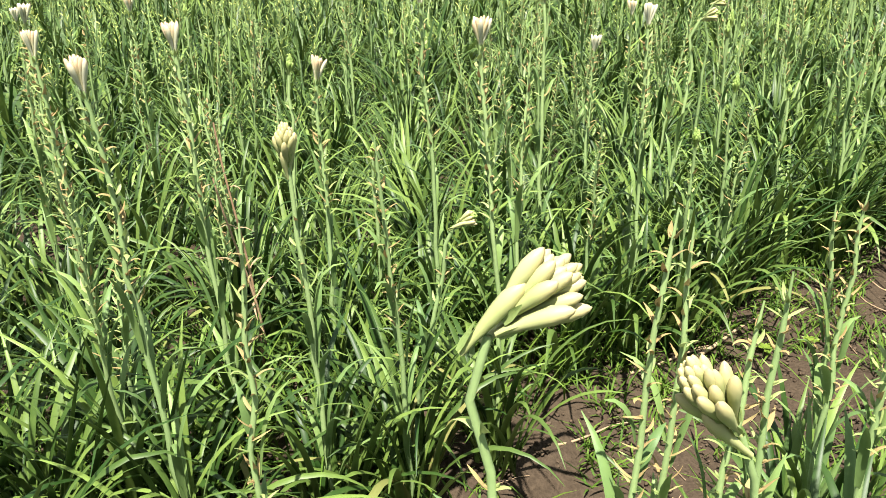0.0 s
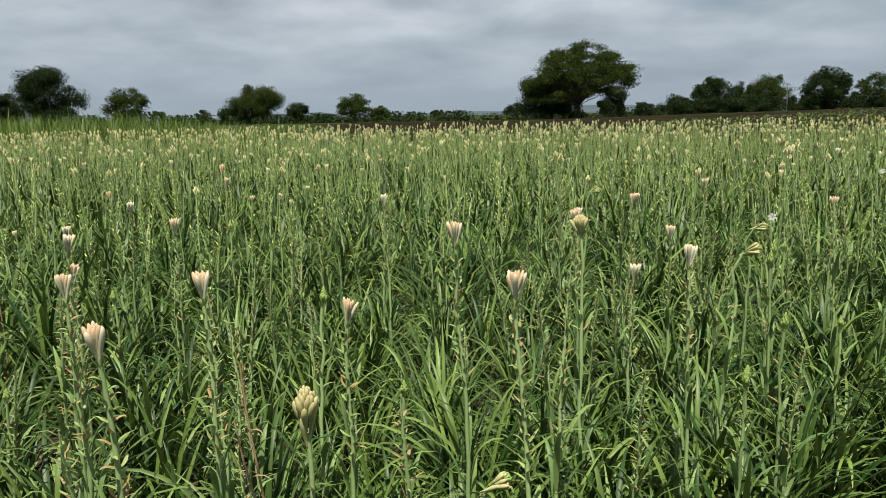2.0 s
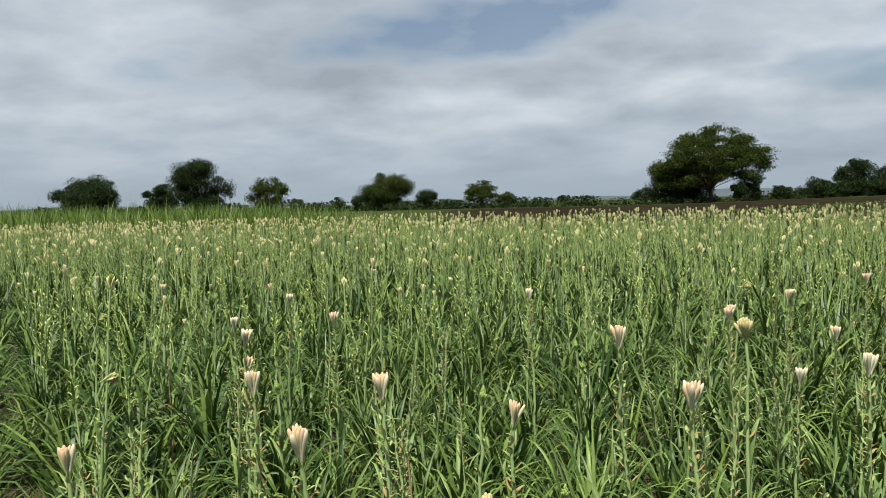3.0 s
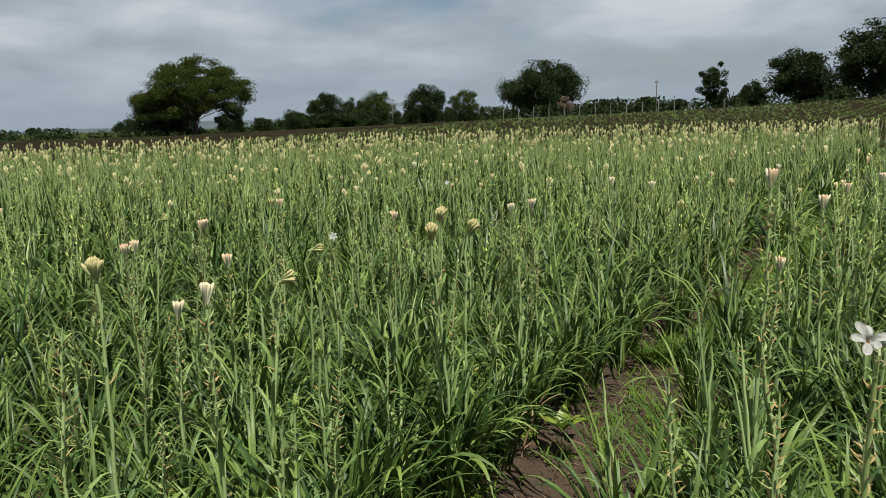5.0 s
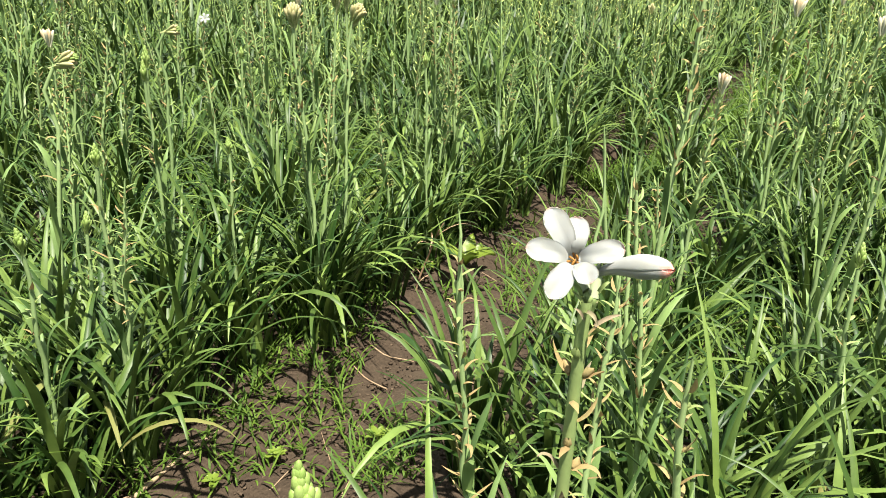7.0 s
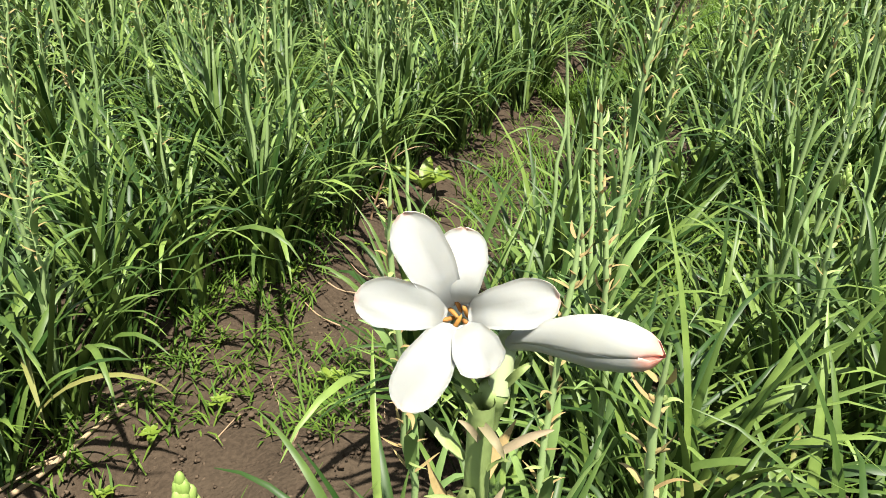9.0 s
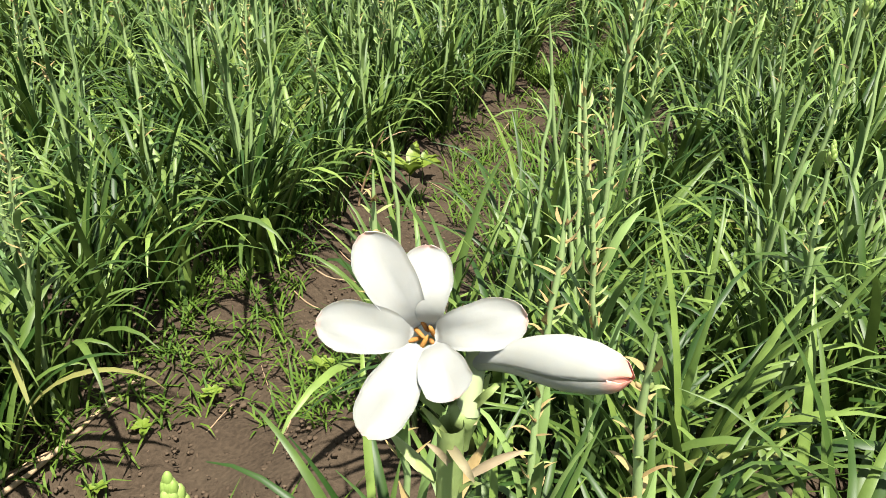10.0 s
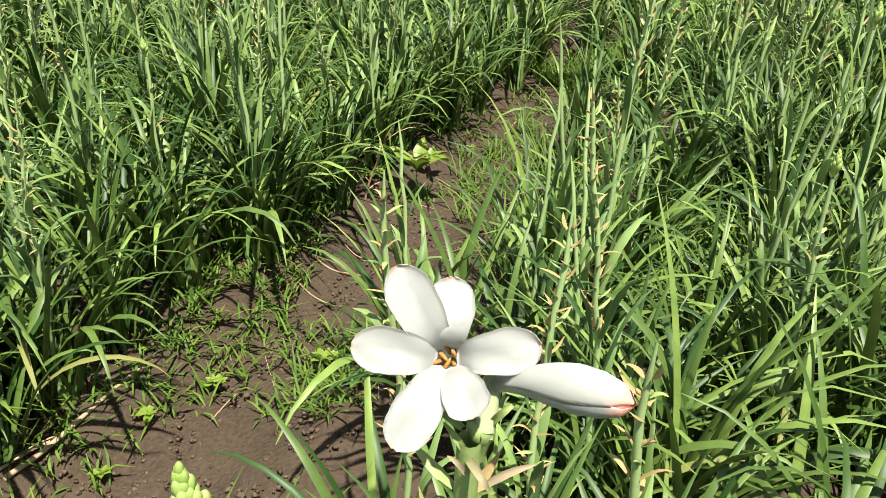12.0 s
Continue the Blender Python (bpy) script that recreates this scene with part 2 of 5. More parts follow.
def leaf_line(rng, length, start_el, end_el, azim, segs, curl=0.0, power=1.5):
    """Points of an arching leaf from the origin, and the way across it."""
    s = (np.arange(segs) + 0.5) / segs
    elv = np.radians(start_el + (end_el - start_el) * s ** power)
    azv = np.radians(azim + curl * s)
    d = np.stack([np.cos(elv) * np.cos(azv), np.cos(elv) * np.sin(azv), np.sin(elv)], 1) * (length / segs)
    line = np.concatenate([np.zeros((1, 3)), np.cumsum(d, 0)])
    azp = np.radians(azim + curl * np.linspace(0, 1, segs + 1))
    side = np.stack([-np.sin(azp), np.cos(azp), np.zeros(segs + 1)], 1)
    return line, side


def strap_width(w, segs):
    s = np.linspace(0, 1, segs + 1)
    return w * np.minimum(1.0, 0.55 + 1.6 * s) * np.clip((1 - s) / 0.35, 0.03, 1) ** 0.7


def strap_leaf(rng, length, width, segs=7, flat=False, azim=None, spread=1.0):
    azim = rng.uniform(0, 360) if azim is None else azim
    start = rng.uniform(63, 88)
    end = rng.choice([rng.uniform(-70, -10), rng.uniform(-20, 35), rng.uniform(30, 60)], p=[0.45, 0.35, 0.2])
    line, side = leaf_line(rng, length, start, start + (end - start) * spread, azim, segs, rng.uniform(-25, 25), rng.uniform(1.7, 3.6))
    tw = rng.uniform(-0.5, 0.5) * np.linspace(0, 1, segs + 1)[:, None]
    side = side + np.array((0, 0, 1.0)) * tw
    side /= np.linalg.norm(side, axis=1, keepdims=True)
    return ribbon(line, strap_width(width, segs), side, 0.35, flat)


def clump(rng, count, segs, flat, fat=1.0, tall=1.0):
    out = []
    for _ in range(count):
        v, q = strap_leaf(rng, rng.uniform(0.34, 0.62) * tall, rng.uniform(0.0115, 0.0195) * fat, segs, flat, spread=1.18 if flat else 1.0)
        r, a = 0.05 * math.sqrt(rng.random()), rng.uniform(0, 6.283)
        out.append((v + np.array((r * math.cos(a), r * math.sin(a), 0.0)), q))
    return joined(out)


def turned(v, angle, scale=1.0, at=(0, 0, 0), zscale=None):
    c, s = math.cos(angle) * scale, math.sin(angle) * scale
    m = np.array(((c, -s, 0), (s, c, 0), (0, 0, scale if zscale is None else zscale)))
    return v @ m.T + np.asarray(at)


def frame_of(axis):
    """Rows: two ways across an axis, and the axis."""
    z = np.asarray(axis, float) / np.linalg.norm(axis)
    x = np.cross((0, 1, 0.2) if abs(z[1]) < 0.8 else (1, 0, 0.2), z)
    x /= np.linalg.norm(x)
    return np.stack([x, np.cross(z, x), z])


def bud_shape(length, radius, sides=7, rings=7, bend=0.0, slim=0.0):
    """A closed bud along +z: slim tube below, swelling to a blunt top."""
    s = np.interp(np.linspace(0, 1, rings), (0, 0.35, 0.7, 0.86, 1.0), (0, 0.5, 0.88, 0.965, 1.0))
    r = radius * np.interp(s, (0, 0.25, 0.5, 0.72, 0.87, 0.955, 1.0), (0.36, 0.46, 0.74 + 0.1 * slim, 0.98, 0.95 - 0.2 * slim, 0.62 - 0.2 * slim, 0.01))
    line = np.stack([bend * s ** 2 * length, np.zeros(rings), s * length], 1)
    return tube(line, r, sides)


# ---- one flower stalk: stem, stem leaves, bracts and buds ----
def stalk_line(height, lean, wob, n):
    s = np.linspace(0, 1, n)
    x = lean[0] * s ** 1.6 + wob[0] * np.sin(s * 5.0) * s
    y = lean[1] * s ** 1.6 + wob[1] * np.sin(s * 4.0 + 1) * s
    return np.stack([x, y, s * height], 1)


def along(line, s):
    f = s * (len(line) - 1)
    i = min(int(f), len(line) - 2)
    return line[i] + (line[i + 1] - line[i]) * (f - i)


def bud_cluster(rng, kind, tip, axis, lod=0, big=1.0):
    """Buds as (verts, quads, material) in place; kinds: pink, white, cone, cream, droop, green."""
    fr = frame_of(axis)
    sides, rings = ((7, 8), (5, 5), (3, 4))[lod]
    out = []

    def bract_at(a, size, spot, lift):
        li, side = leaf_line(rng, 0.019 * size + 0.005, rng.uniform(58, 72), rng.uniform(30, 85), math.degrees(a), 3)
        v, q = ribbon(li, np.array((0.75, 1.0, 0.65, 0.1)) * 0.0068, side, 0.5)
        out.append(((v @ fr + spot + lift) * big + tip, q, BRACT_FRESH))

    if kind in ("pink", "white"):
        n = (rng.integers(11, 15), 7, 4)[lod]
        for i in range(n):
            f = (i + 0.5) / n
            a, t = i * 2.4 + rng.uniform(-0.3, 0.3), (0.05 + 0.27 * (1 - f) ** 0.7) * rng.uniform(0.85, 1.15)
            d = np.array((math.sin(t) * math.cos(a), math.sin(t) * math.sin(a), math.cos(t)))
            g = frame_of(d @ fr)
            long = rng.uniform(0.058, 0.068) * (1 - 0.36 * f)
            v, q = bud_shape(long * (1, 0.95, 0.95)[lod], rng.uniform(0.0047, 0.0060) * (1, 1.05, 1.2)[lod] * (1 - 0.25 * f), sides, rings, rng.uniform(-0.02, 0.10), 0.5)
            spot = fr[2] * (0.020 * f - 0.012)
            mat = (BUD_PINK if (kind == "pink" and f > 0.22) else BUD_WHITE) if lod == 0 else (BUD_PINK if lod == 1 and kind == "pink" and i % 2 == 0 else BUD_FIELD)
            out.append(((v @ g + d @ fr * 0.003 + spot) * big + tip, q, mat))
            if lod == 0 and i < 7:
                bract_at(a + 0.4, 0.7, spot - fr[2] * 0.006, np.array((math.cos(a), math.sin(a), 0.0)) @ fr * 0.002)
    elif kind == "green":
        n = (24, 9, 4)[lod]
        for i in range(n):
            f = i / (n - 1)
            a, t = i * 2.4 + rng.uniform(-0.2, 0.2), 0.24 * (1 - f) ** 0.7 + 0.03
            d = np.array((math.sin(t) * math.cos(a), math.sin(t) * math.sin(a), math.cos(t)))
            g = frame_of(d @ fr)
            v, q = bud_shape((0.036 - 0.015 * f) * rng.uniform(0.9, 1.1), (0.0062 - 0.0026 * f) * (1, 1.2, 1.6)[lod], sides, rings, 0.08, 0.8)
            out.append(((v @ g + fr[2] * (f * 0.046) + d @ fr * 0.004 * (1 - f)) * big * 0.85 + tip, q, BUD_GREEN))
            if lod == 0 and i < 14 and i % 2 == 0:
                bract_at(a, 0.6, fr[2] * (f * 0.04 - 0.004), np.array((math.cos(a), math.sin(a), 0.0)) @ fr * 0.004)
    else:
        n = (30, 13, 6)[lod]
        for i in range(n):
            f = i / (n - 1)
            a, t = i * 2.4 + rng.uniform(-0.25, 0.25), ((0.36 if kind == "cone" else 0.44) * (1 - f) ** 0.8 + 0.05) * rng.uniform(0.85, 1.15)
            if lod == 0 and i < 2:
                a, t = rng.uniform(0, 6.28) + 2.5 * i, 0.20
            d = np.array((math.sin(t) * math.cos(a), math.sin(t) * math.sin(a), math.cos(t)))
            g = frame_of(d @ fr)
            size = 1.0 - 0.62 * f ** 0.8
            up_axis = f ** 0.85 * (0.056 if kind == "cone" else 0.043) - (0.010 * (2 - i) if lod == 0 and i < 2 else 0.0)
            out_way = np.array((math.cos(a), math.sin(a), 0.0)) @ fr
            v, q = bud_shape((0.052 * size + 0.006) * rng.uniform(0.92, 1.08), (0.0026 + 0.0042 * size) * (1, 1.05, 1.3)[lod], sides, rings, rng.uniform(0.02, 0.14), 0.9)
            mat = BUD_GREEN if (kind == "droop" and f > 0.5) else (BUD_CREAM if lod == 0 else BUD_FIELD)
            spot = fr[2] * up_axis + out_way * (0.0038 + 0.0030 * f) * (1 - 0.5 * f)
            out.append(((v @ g + spot) * big + tip, q, mat))
            if lod == 0 and i < 12:
                bract_at(a, size, spot, out_way * 0.0022)
    return out


def bract_piece(rng, azim, length, width, sg, flat):
    """A pointed bract that stands off the stem and curls; near by it carries the shrivelled remnant of a flower in its axil."""
    li, side = leaf_line(rng, length, rng.uniform(30, 62), rng.uniform(-50, 80), azim, sg, rng.uniform(-90, 90), rng.uniform(1.0, 2.4))
    wv = np.interp(np.linspace(0, 1, sg + 1), (0, 0.3, 0.65, 1), (0.75, 1.0, 0.7, 0.08)) * width
    pieces = [ribbon(li, wv, side, 0.55, flat)]
    if not flat and rng.random() < 0.5:
        d = np.array((math.cos(radians(azim)), math.sin(radians(azim)), rng.uniform(0.6, 1.6)))
        d /= np.linalg.norm(d)
        ln = rng.uniform(0.006, 0.011)
        bent = np.array((rng.uniform(-0.3, 0.3), rng.uniform(-0.3, 0.3), 0)) * ln
        pieces.append(tube(np.stack([d * 0.001, d * ln * 0.55 + bent * 0.3, d * ln + bent]), (0.0017, 0.0022, 0.0005), 5))
    return joined(pieces)


def stalk(rng, height, lean, kind, lod=0, axis=None, big=1.0, dense=1.0):
    """Returns stem, stem leaves, bracts, and the list of buds."""
    n = (14, 8, 4)[lod]
    wob = rng.uniform(-0.020, 0.020, 2)
    line = stalk_line(height, lean, wob, n)
    line[1:-1, :2] += rng.normal(0, 0.0026, (n - 2, 2))
    if axis is not None:
        way = np.asarray(axis, float) / np.linalg.norm(axis)
        for k, w in ((-2, 0.35),):
            if n > 5:
                line[k] += (line[-1] - way * np.linalg.norm(line[-1] - line[k]) - line[k]) * w
    r0, r1 = rng.uniform(0.0060, 0.0075), (0.0042 if kind != "spent" else 0.0032)
    fat = (1.0, 1.0, 1.25)[lod]
    girth = np.linspace(r0, r1, n) * fat
    if kind == "spent":
        girth[-1] *= 0.35
    stem = tube(line, girth, (8, 5, 3)[lod])
    leaves, bracts = [], []
    count = (10, 7, 4)[lod]
    for i in range(count):
        s = 0.08 + 0.66 * (i + rng.uniform(0, 0.8)) / count
        ln = rng.uniform(0.17, 0.34) * (1.12 - s)
        sg = (6, 3, 2)[lod]
        az = i * 137 + rng.uniform(-30, 30)
        li, side = leaf_line(rng, ln, rng.uniform(76, 87), rng.uniform(-30, 55), az, sg, 10, rng.uniform(1.8, 3.2))
        v, q = ribbon(li, strap_width(rng.uniform(0.011, 0.017) * fat, sg), side, 0.5, lod > 0)
        leaves.append((v + along(line, s) + np.array((math.cos(radians(az)), math.sin(radians(az)), 0)) * r0 * 0.8, q))
    top = 0.985 if kind in ("pink", "white") else (0.985 if kind == "spent" else 0.93)
    low = {"spent": 0.56, "pink": 0.64, "white": 0.66}.get(kind, 0.72)
    nodes = {"spent": (20, 13, 8), "pink": (20, 12, 6), "white": (18, 11, 6)}.get(kind, (4, 3, 1))[lod]
    nodes = int(nodes * dense)
    for i in range(nodes):
        s = low + (top - low) * (i + 0.3 * rng.random()) / nodes
        p = along(line, s)
        a0 = i * 100 + rng.uniform(-25, 25)
        for k in range(2):
            ln = rng.uniform(0.020, 0.038) * (1.2 - 0.5 * (s - low) / (top - low)) * (1, 1.25, 1.7)[lod]
            az = a0 + k * 165
            v, q = bract_piece(rng, az, ln, rng.uniform(0.0066, 0.0105) * (1, 1.1, 1.5)[lod] * (0.72 if kind == "spent" and lod == 0 else 1.0), (5, 2, 1)[lod], lod > 0)
            bracts.append((v + p + np.array((math.cos(radians(az)), math.sin(radians(az)), 0)) * r1 * 0.7, q))
    tip = line[-1]
    if axis is None:
        axis = line[-1] - line[-2]
    buds = [] if kind == "spent" else bud_cluster(rng, kind, tip, axis, lod, big * (1, 0.84, 1.15)[lod])
    return stem, joined(leaves), bracts, buds


# ---- the lie of the land ----
U, W = np.array((1, 1)) / math.sqrt(2), np.array((-1, 1)) / math.sqrt(2)   # along the beds, across them
FURROW0, PITCH = 0.81, 1.72


def across_bed(x, y):
    """Distance from the nearest furrow's middle line."""
    v = (np.asarray(y) - np.asarray(x)) / math.sqrt(2) - FURROW0
    return np.abs((v + PITCH / 2) % PITCH - PITCH / 2)


def in_field(x, y):
    x, y = np.asarray(x, float), np.asarray(y, float)
    edge = np.where(x < 3, 24.5, 24.5 - 0.42 * (x - 3))
    return (y < edge) & (y > -8) & (x > -34) & (x < 24)


def smooth(a, b, t):
    t = np.clip((t - a) / (b - a), 0, 1)
    return t * t * (3 - 2 * t)


def hump(x, y):
    return (np.sin(x * 1.7 + 0.6 * y) * np.cos(y * 2.3 - 0.4 * x) + 0.6 * np.sin(x * 5.1 - y * 3.7) * np.sin(y * 4.3 + x)) * 0.012


def land(x, y):
    """Height of the ground: beds and furrows near by, a slow rise towards the trees."""
    x, y = np.asarray(x, float), np.asarray(y, float)
    r = np.hypot(x, y)
    b = np.degrees(np.arctan2(x, y))
    elev = np.interp(b, (-180, -60, 0, 8, 17, 26, 37, 42, 47, 90, 180), (-0.3, -0.3, -0.45, -0.28, -0.12, 0.06, 0.28, 0.43, 0.72, 0.8, -0.3))
    far = (1.45 + np.minimum(r, 170) * np.tan(np.radians(elev))) * smooth(22, 105, r)
    near = 0.075 * smooth(0.10, 0.26, across_bed(x, y)) + hump(x, y)
    return far + near * (1 - smooth(20, 30, r))


def axis_steps(lo, hi):
    mid_part = np.arange(lo, hi, 0.064)
    out_part = [0.08]
    while sum(out_part) < 4000:
        out_part.append(out_part[-1] * 1.13)
    o = np.cumsum(out_part)
    return np.concatenate([lo - o[::-1], mid_part, hi + o])


au, av = axis_steps(-1.5, 8.5), axis_steps(-1.2, 4.6)
gu, gv = np.meshgrid(au, av, indexing="ij")
gx, gy = gu * U[0] + gv * W[0], gu * U[1] + gv * W[1]
gz = land(gx, gy)
fine = np.exp(-((np.hypot(gx - 1.2, gy - 2.2) / 4.0) ** 2))
grain_rng = np.random.default_rng(5)
gz += fine * grain_rng.normal(0, 0.0085, gz.shape)
gverts = np.stack([gx, gy, gz], -1).reshape(-1, 3)
gq = strip_quads(len(au), len(av))
cx, cy = gverts[gq].mean(1)[:, 0], gverts[gq].mean(1)[:, 1]
cb, cr = np.degrees(np.arctan2(cx, cy)), np.hypot(cx, cy)
is_field = in_field(cx, cy)
is_plough = ~is_field & (cr < 100) & (cy > 0) & (cb > -16) & (cb < 75)
rest = ~is_field & ~is_plough
order = np.concatenate([gq[is_field], gq[is_plough], gq[rest]])
ground_mesh = quad_mesh("ground", [(gverts, order, SOIL)])
ground_mesh.materials.append(PLOUGH)
ground_mesh.materials.append(MEADOW)
idx = np.concatenate([np.zeros(is_field.sum()), np.ones(is_plough.sum()), np.full(rest.sum(), 2)]).astype(np.int32)
ground_mesh.polygons.foreach_set("material_index", idx)
tagged(new("ground", ground_mesh), "brown furrowed farm soil running out to pasture and the horizon", "ground", kind="structure")

# far hills, their distance haze painted into the colour
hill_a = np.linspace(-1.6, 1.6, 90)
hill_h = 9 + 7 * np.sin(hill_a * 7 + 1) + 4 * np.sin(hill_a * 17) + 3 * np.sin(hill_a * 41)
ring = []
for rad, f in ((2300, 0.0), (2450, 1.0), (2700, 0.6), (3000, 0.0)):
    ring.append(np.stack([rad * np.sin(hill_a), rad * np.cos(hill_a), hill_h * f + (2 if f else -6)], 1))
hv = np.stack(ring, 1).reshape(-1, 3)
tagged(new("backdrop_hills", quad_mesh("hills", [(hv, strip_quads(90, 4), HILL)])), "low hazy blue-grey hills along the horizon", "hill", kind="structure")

# ---- tuberose plants ----
rng = np.random.default_rng(11)
LEAF_MESHES = []
for k in range(26):
    v, q = strap_leaf(rng, 0.50, 0.0170, 13, False, azim=0)
    LEAF_MESHES.append(quad_mesh("strap_leaf", [(v, q, DRY_LEAF if k > 24 else LEAF)]))
CLUMP_NEAR = [clump(rng, 21, 10, False, 1.0, 1.06) for _ in range(14)]
CLUMP_NEAR_MESH = [quad_mesh("leaf_clump", [(v, q, LEAF)]) for v, q in CLUMP_NEAR]
CLUMP_MID = [clump(rng, 36, 5, True, 1.05, 1.28) for _ in range(7)]
CLUMP_FAR = [clump(rng, 18, 3, True, 2.0, 1.25) for _ in range(6)]

PLANT_LABELS = {
    "spent": "tuberose plant with a bare spent spike and dry bracts",
    "pink": "tuberose plant with a pink-tipped tuft of white buds",
    "white": "tuberose plant with a tuft of creamy white buds",
    "cone": "tuberose plant with a tight cone of cream buds",
    "cream": "tuberose plant with a large cream bud cluster",
    "droop": "tuberose plant with a nodding pale green bud cluster",
    "green": "tuberose plant with a small tight green flower bud",
}


def loose_leaves(plant, rng, count, tall=1.0):
    """A clump whose leaves are parts of their own."""
    for _ in range(count):
        r, a = 0.05 * math.sqrt(rng.random()), rng.uniform(0, 6.283)
        ln = rng.uniform(0.68, 1.25) * tall
        m = Matrix.LocRotScale((r * math.cos(a), r * math.sin(a), -0.01), Euler((0, 0, rng.uniform(0, 6.283))), (ln, rng.uniform(0.75, 1.2), ln))
        part("leaf", LEAF_MESHES[rng.integers(len(LEAF_MESHES))], plant, at=m)


def add_stalk(plant, rng, height, lean, kind, axis=None, at=(0, 0, 0), split=True, big=1.0):
    stem, leaves, bracts, buds = stalk(rng, height, lean, kind, 0, axis, big)
    m = Matrix.Translation(at)
    part("stem", quad_mesh("stem", [(*stem, STEM)]), plant, "grey-green waxy flower stem", at=m)
    part("stem_foliage", quad_mesh("stem_foliage", [(*leaves, STEM_LEAF)]), plant, at=m)
    if split:
        for k, (v, q) in enumerate(bracts):
            o = v[:3].mean(0)
            dry = rng.random() < (0.68 if kind == "spent" else 0.3)
            part("bract", quad_mesh("bract", [(v - o, q, BRACT if dry else BRACT_FRESH)]), plant, "curled tan dry bract" if dry else "", at=m @ Matrix.Translation(o))
    elif bracts:
        tagged(part("bract_spray", quad_mesh("bract_spray", [(*joined(bracts[0::3]), BRACT), (*joined(bracts[1::3] + bracts[2::3]), BRACT_FRESH)]), plant, at=m), kind="stuff")
    if buds and split:
        head = part("flower_head", None, plant, at=m)
        for v, q, mat in buds:
            if mat == BRACT_FRESH:
                o = v[:3].mean(0)
                part("bract", quad_mesh("bract", [(v - o, q, mat)]), head, "small green bract", at=Matrix.Translation(o))
                continue
            o = v[:7].mean(0)
            t = v[-7:].mean(0)
            g = frame_of(t - o)
            part("bud", quad_mesh("bud", [((v - o) @ g.T, q, mat)]), head, at=Matrix.Translation(o) @ Matrix(g.T.tolist()).to_4x4())
    elif buds:
        part("flower_head", quad_mesh("flower_head", buds), plant, at=m)


heroes = []


def hero(x, y, z, kind, lean=(0.0, 0.0), axis=None, leaves=48, big=1.0):
    """A plant whose flower stands at a known place; lean: how far the top has moved from the foot."""
    r = np.random.default_rng(int(abs(x * 9173 + y * 7919 + z * 613)))
    fx, fy = x - lean[0], y - lean[1]
    g = float(land(fx, fy))
    plant = tagged(new("tuberose_plant"), PLANT_LABELS[kind], "flower plant", "tuberose plants in the beds")
    plant.location = (fx, fy, g)
    drop = {"pink": 0.035, "white": 0.035, "cone": 0.05, "cream": 0.05, "droop": 0.03, "green": 0.03, "spent": 0.0}[kind]
    add_stalk(plant, r, z - drop - g, lean, kind, axis, split=math.hypot(x - 0.7, y - 0.6) < 3.5, big=big)
    if leaves:
        loose_leaves(plant, r, min(leaves, 36))
    heroes.append((fx, fy, x, y))
    return plant


# flowers that stand close to the way
hero(-0.37, 1.806, 1.122, "pink", (-0.05, 0.03))
hero(-0.352, 1.395, 1.122, "pink", (-0.07, 0.02))
hero(0.275, 1.823, 1.122, "pink", (-0.02, 0.02))
hero(-0.074, 1.539, 0.969, "cone", (-0.03, 0.0))
hero(0.584, 2.972, 0.922, "white", (0.0, 0.03))
hero(-0.127, 2.02, 1.012, "pink", (0.0, 0.02))
hero(0.196, 1.759, 0.751, "droop", (0.09, 0.0), (0.8, 0.1, 0.45), big=0.78)
hero(0.884, 2.696, 0.659, "green")
hero(0.676, 2.358, 1.087, "white", (0.01, 0.02))
hero(2.168, 2.236, 1.288, "pink", (0.05, 0.03))
hero(0.715, 4.347, 1.02, "pink")
hero(0.78, 3.48, 0.98, "pink")
hero(1.646, 3.263, 1.079, "cream", (0.03, 0.05), (0.35, -0.2, 0.8))
hero(1.692, 3.736, 1.072, "cream", (0.02, 0.0))
hero(1.47, 3.073, 1.094, "cream", (-0.02, 0.02))
hero(2.466, 2.543, 0.97, "pink", (0.02, 0.0))
hero(2.927, 2.804, 1.127, "pink", (0.03, 0.0))
hero(0.399, 2.601, 1.132, "cream", (-0.02, 0.0))
hero(0.1, 2.255, 1.159, "pink", (-0.02, 0.03))
hero(2.173, 3.776, 1.079, "pink")
hero(2.86, 2.439, 1.125, "white", (0.04, 0.0))
hero(1.224, 1.423, 0.822, "green", (0.0, 0.02), leaves=12, big=1.4)
hero(1.585, 1.095, 1.055, "cone", (0.0, 0.01), big=1.25)
hero(0.30, 0.79, 1.045, "cream", (-0.02, 0.01), (0.70, 0.2, 0.62), big=1.42)
hero(0.535, 0.88, 0.90, "cone", (-0.12, -0.02), (-0.55, -0.05, 0.70), big=1.3)
hero(0.807, 1.148, 0.992, "pink", (0.0, 0.02))
hero(-0.83, 1.42, 1.05, "pink", (-0.06, 0.0))
hero(-1.08, 3.15, 1.05, "pink")
hero(-1.76, 5.22, 1.05, "pink", leaves=0)
hero(-0.46, 4.06, 1.05, "white", leaves=0)
hero(-1.09, 2.51, 1.0, "pink")
hero(-1.63, 2.49, 0.95, "droop", (0.04, 0.02), (0.7, 0.2, 0.3), big=0.78)
hero(-2.44, 3.42, 1.0, "droop", (0.04, 0.02), (0.8, 0.1, 0.4), big=0.78)
hero(-1.62, 3.3, 1.0, "white")
hero(0.43, 3.69, 1.02, "pink", leaves=0)
hero(0.73, 4.35, 1.02, "pink", leaves=0)
hero(-1.61, 3.76, 1.05, "white", leaves=0)
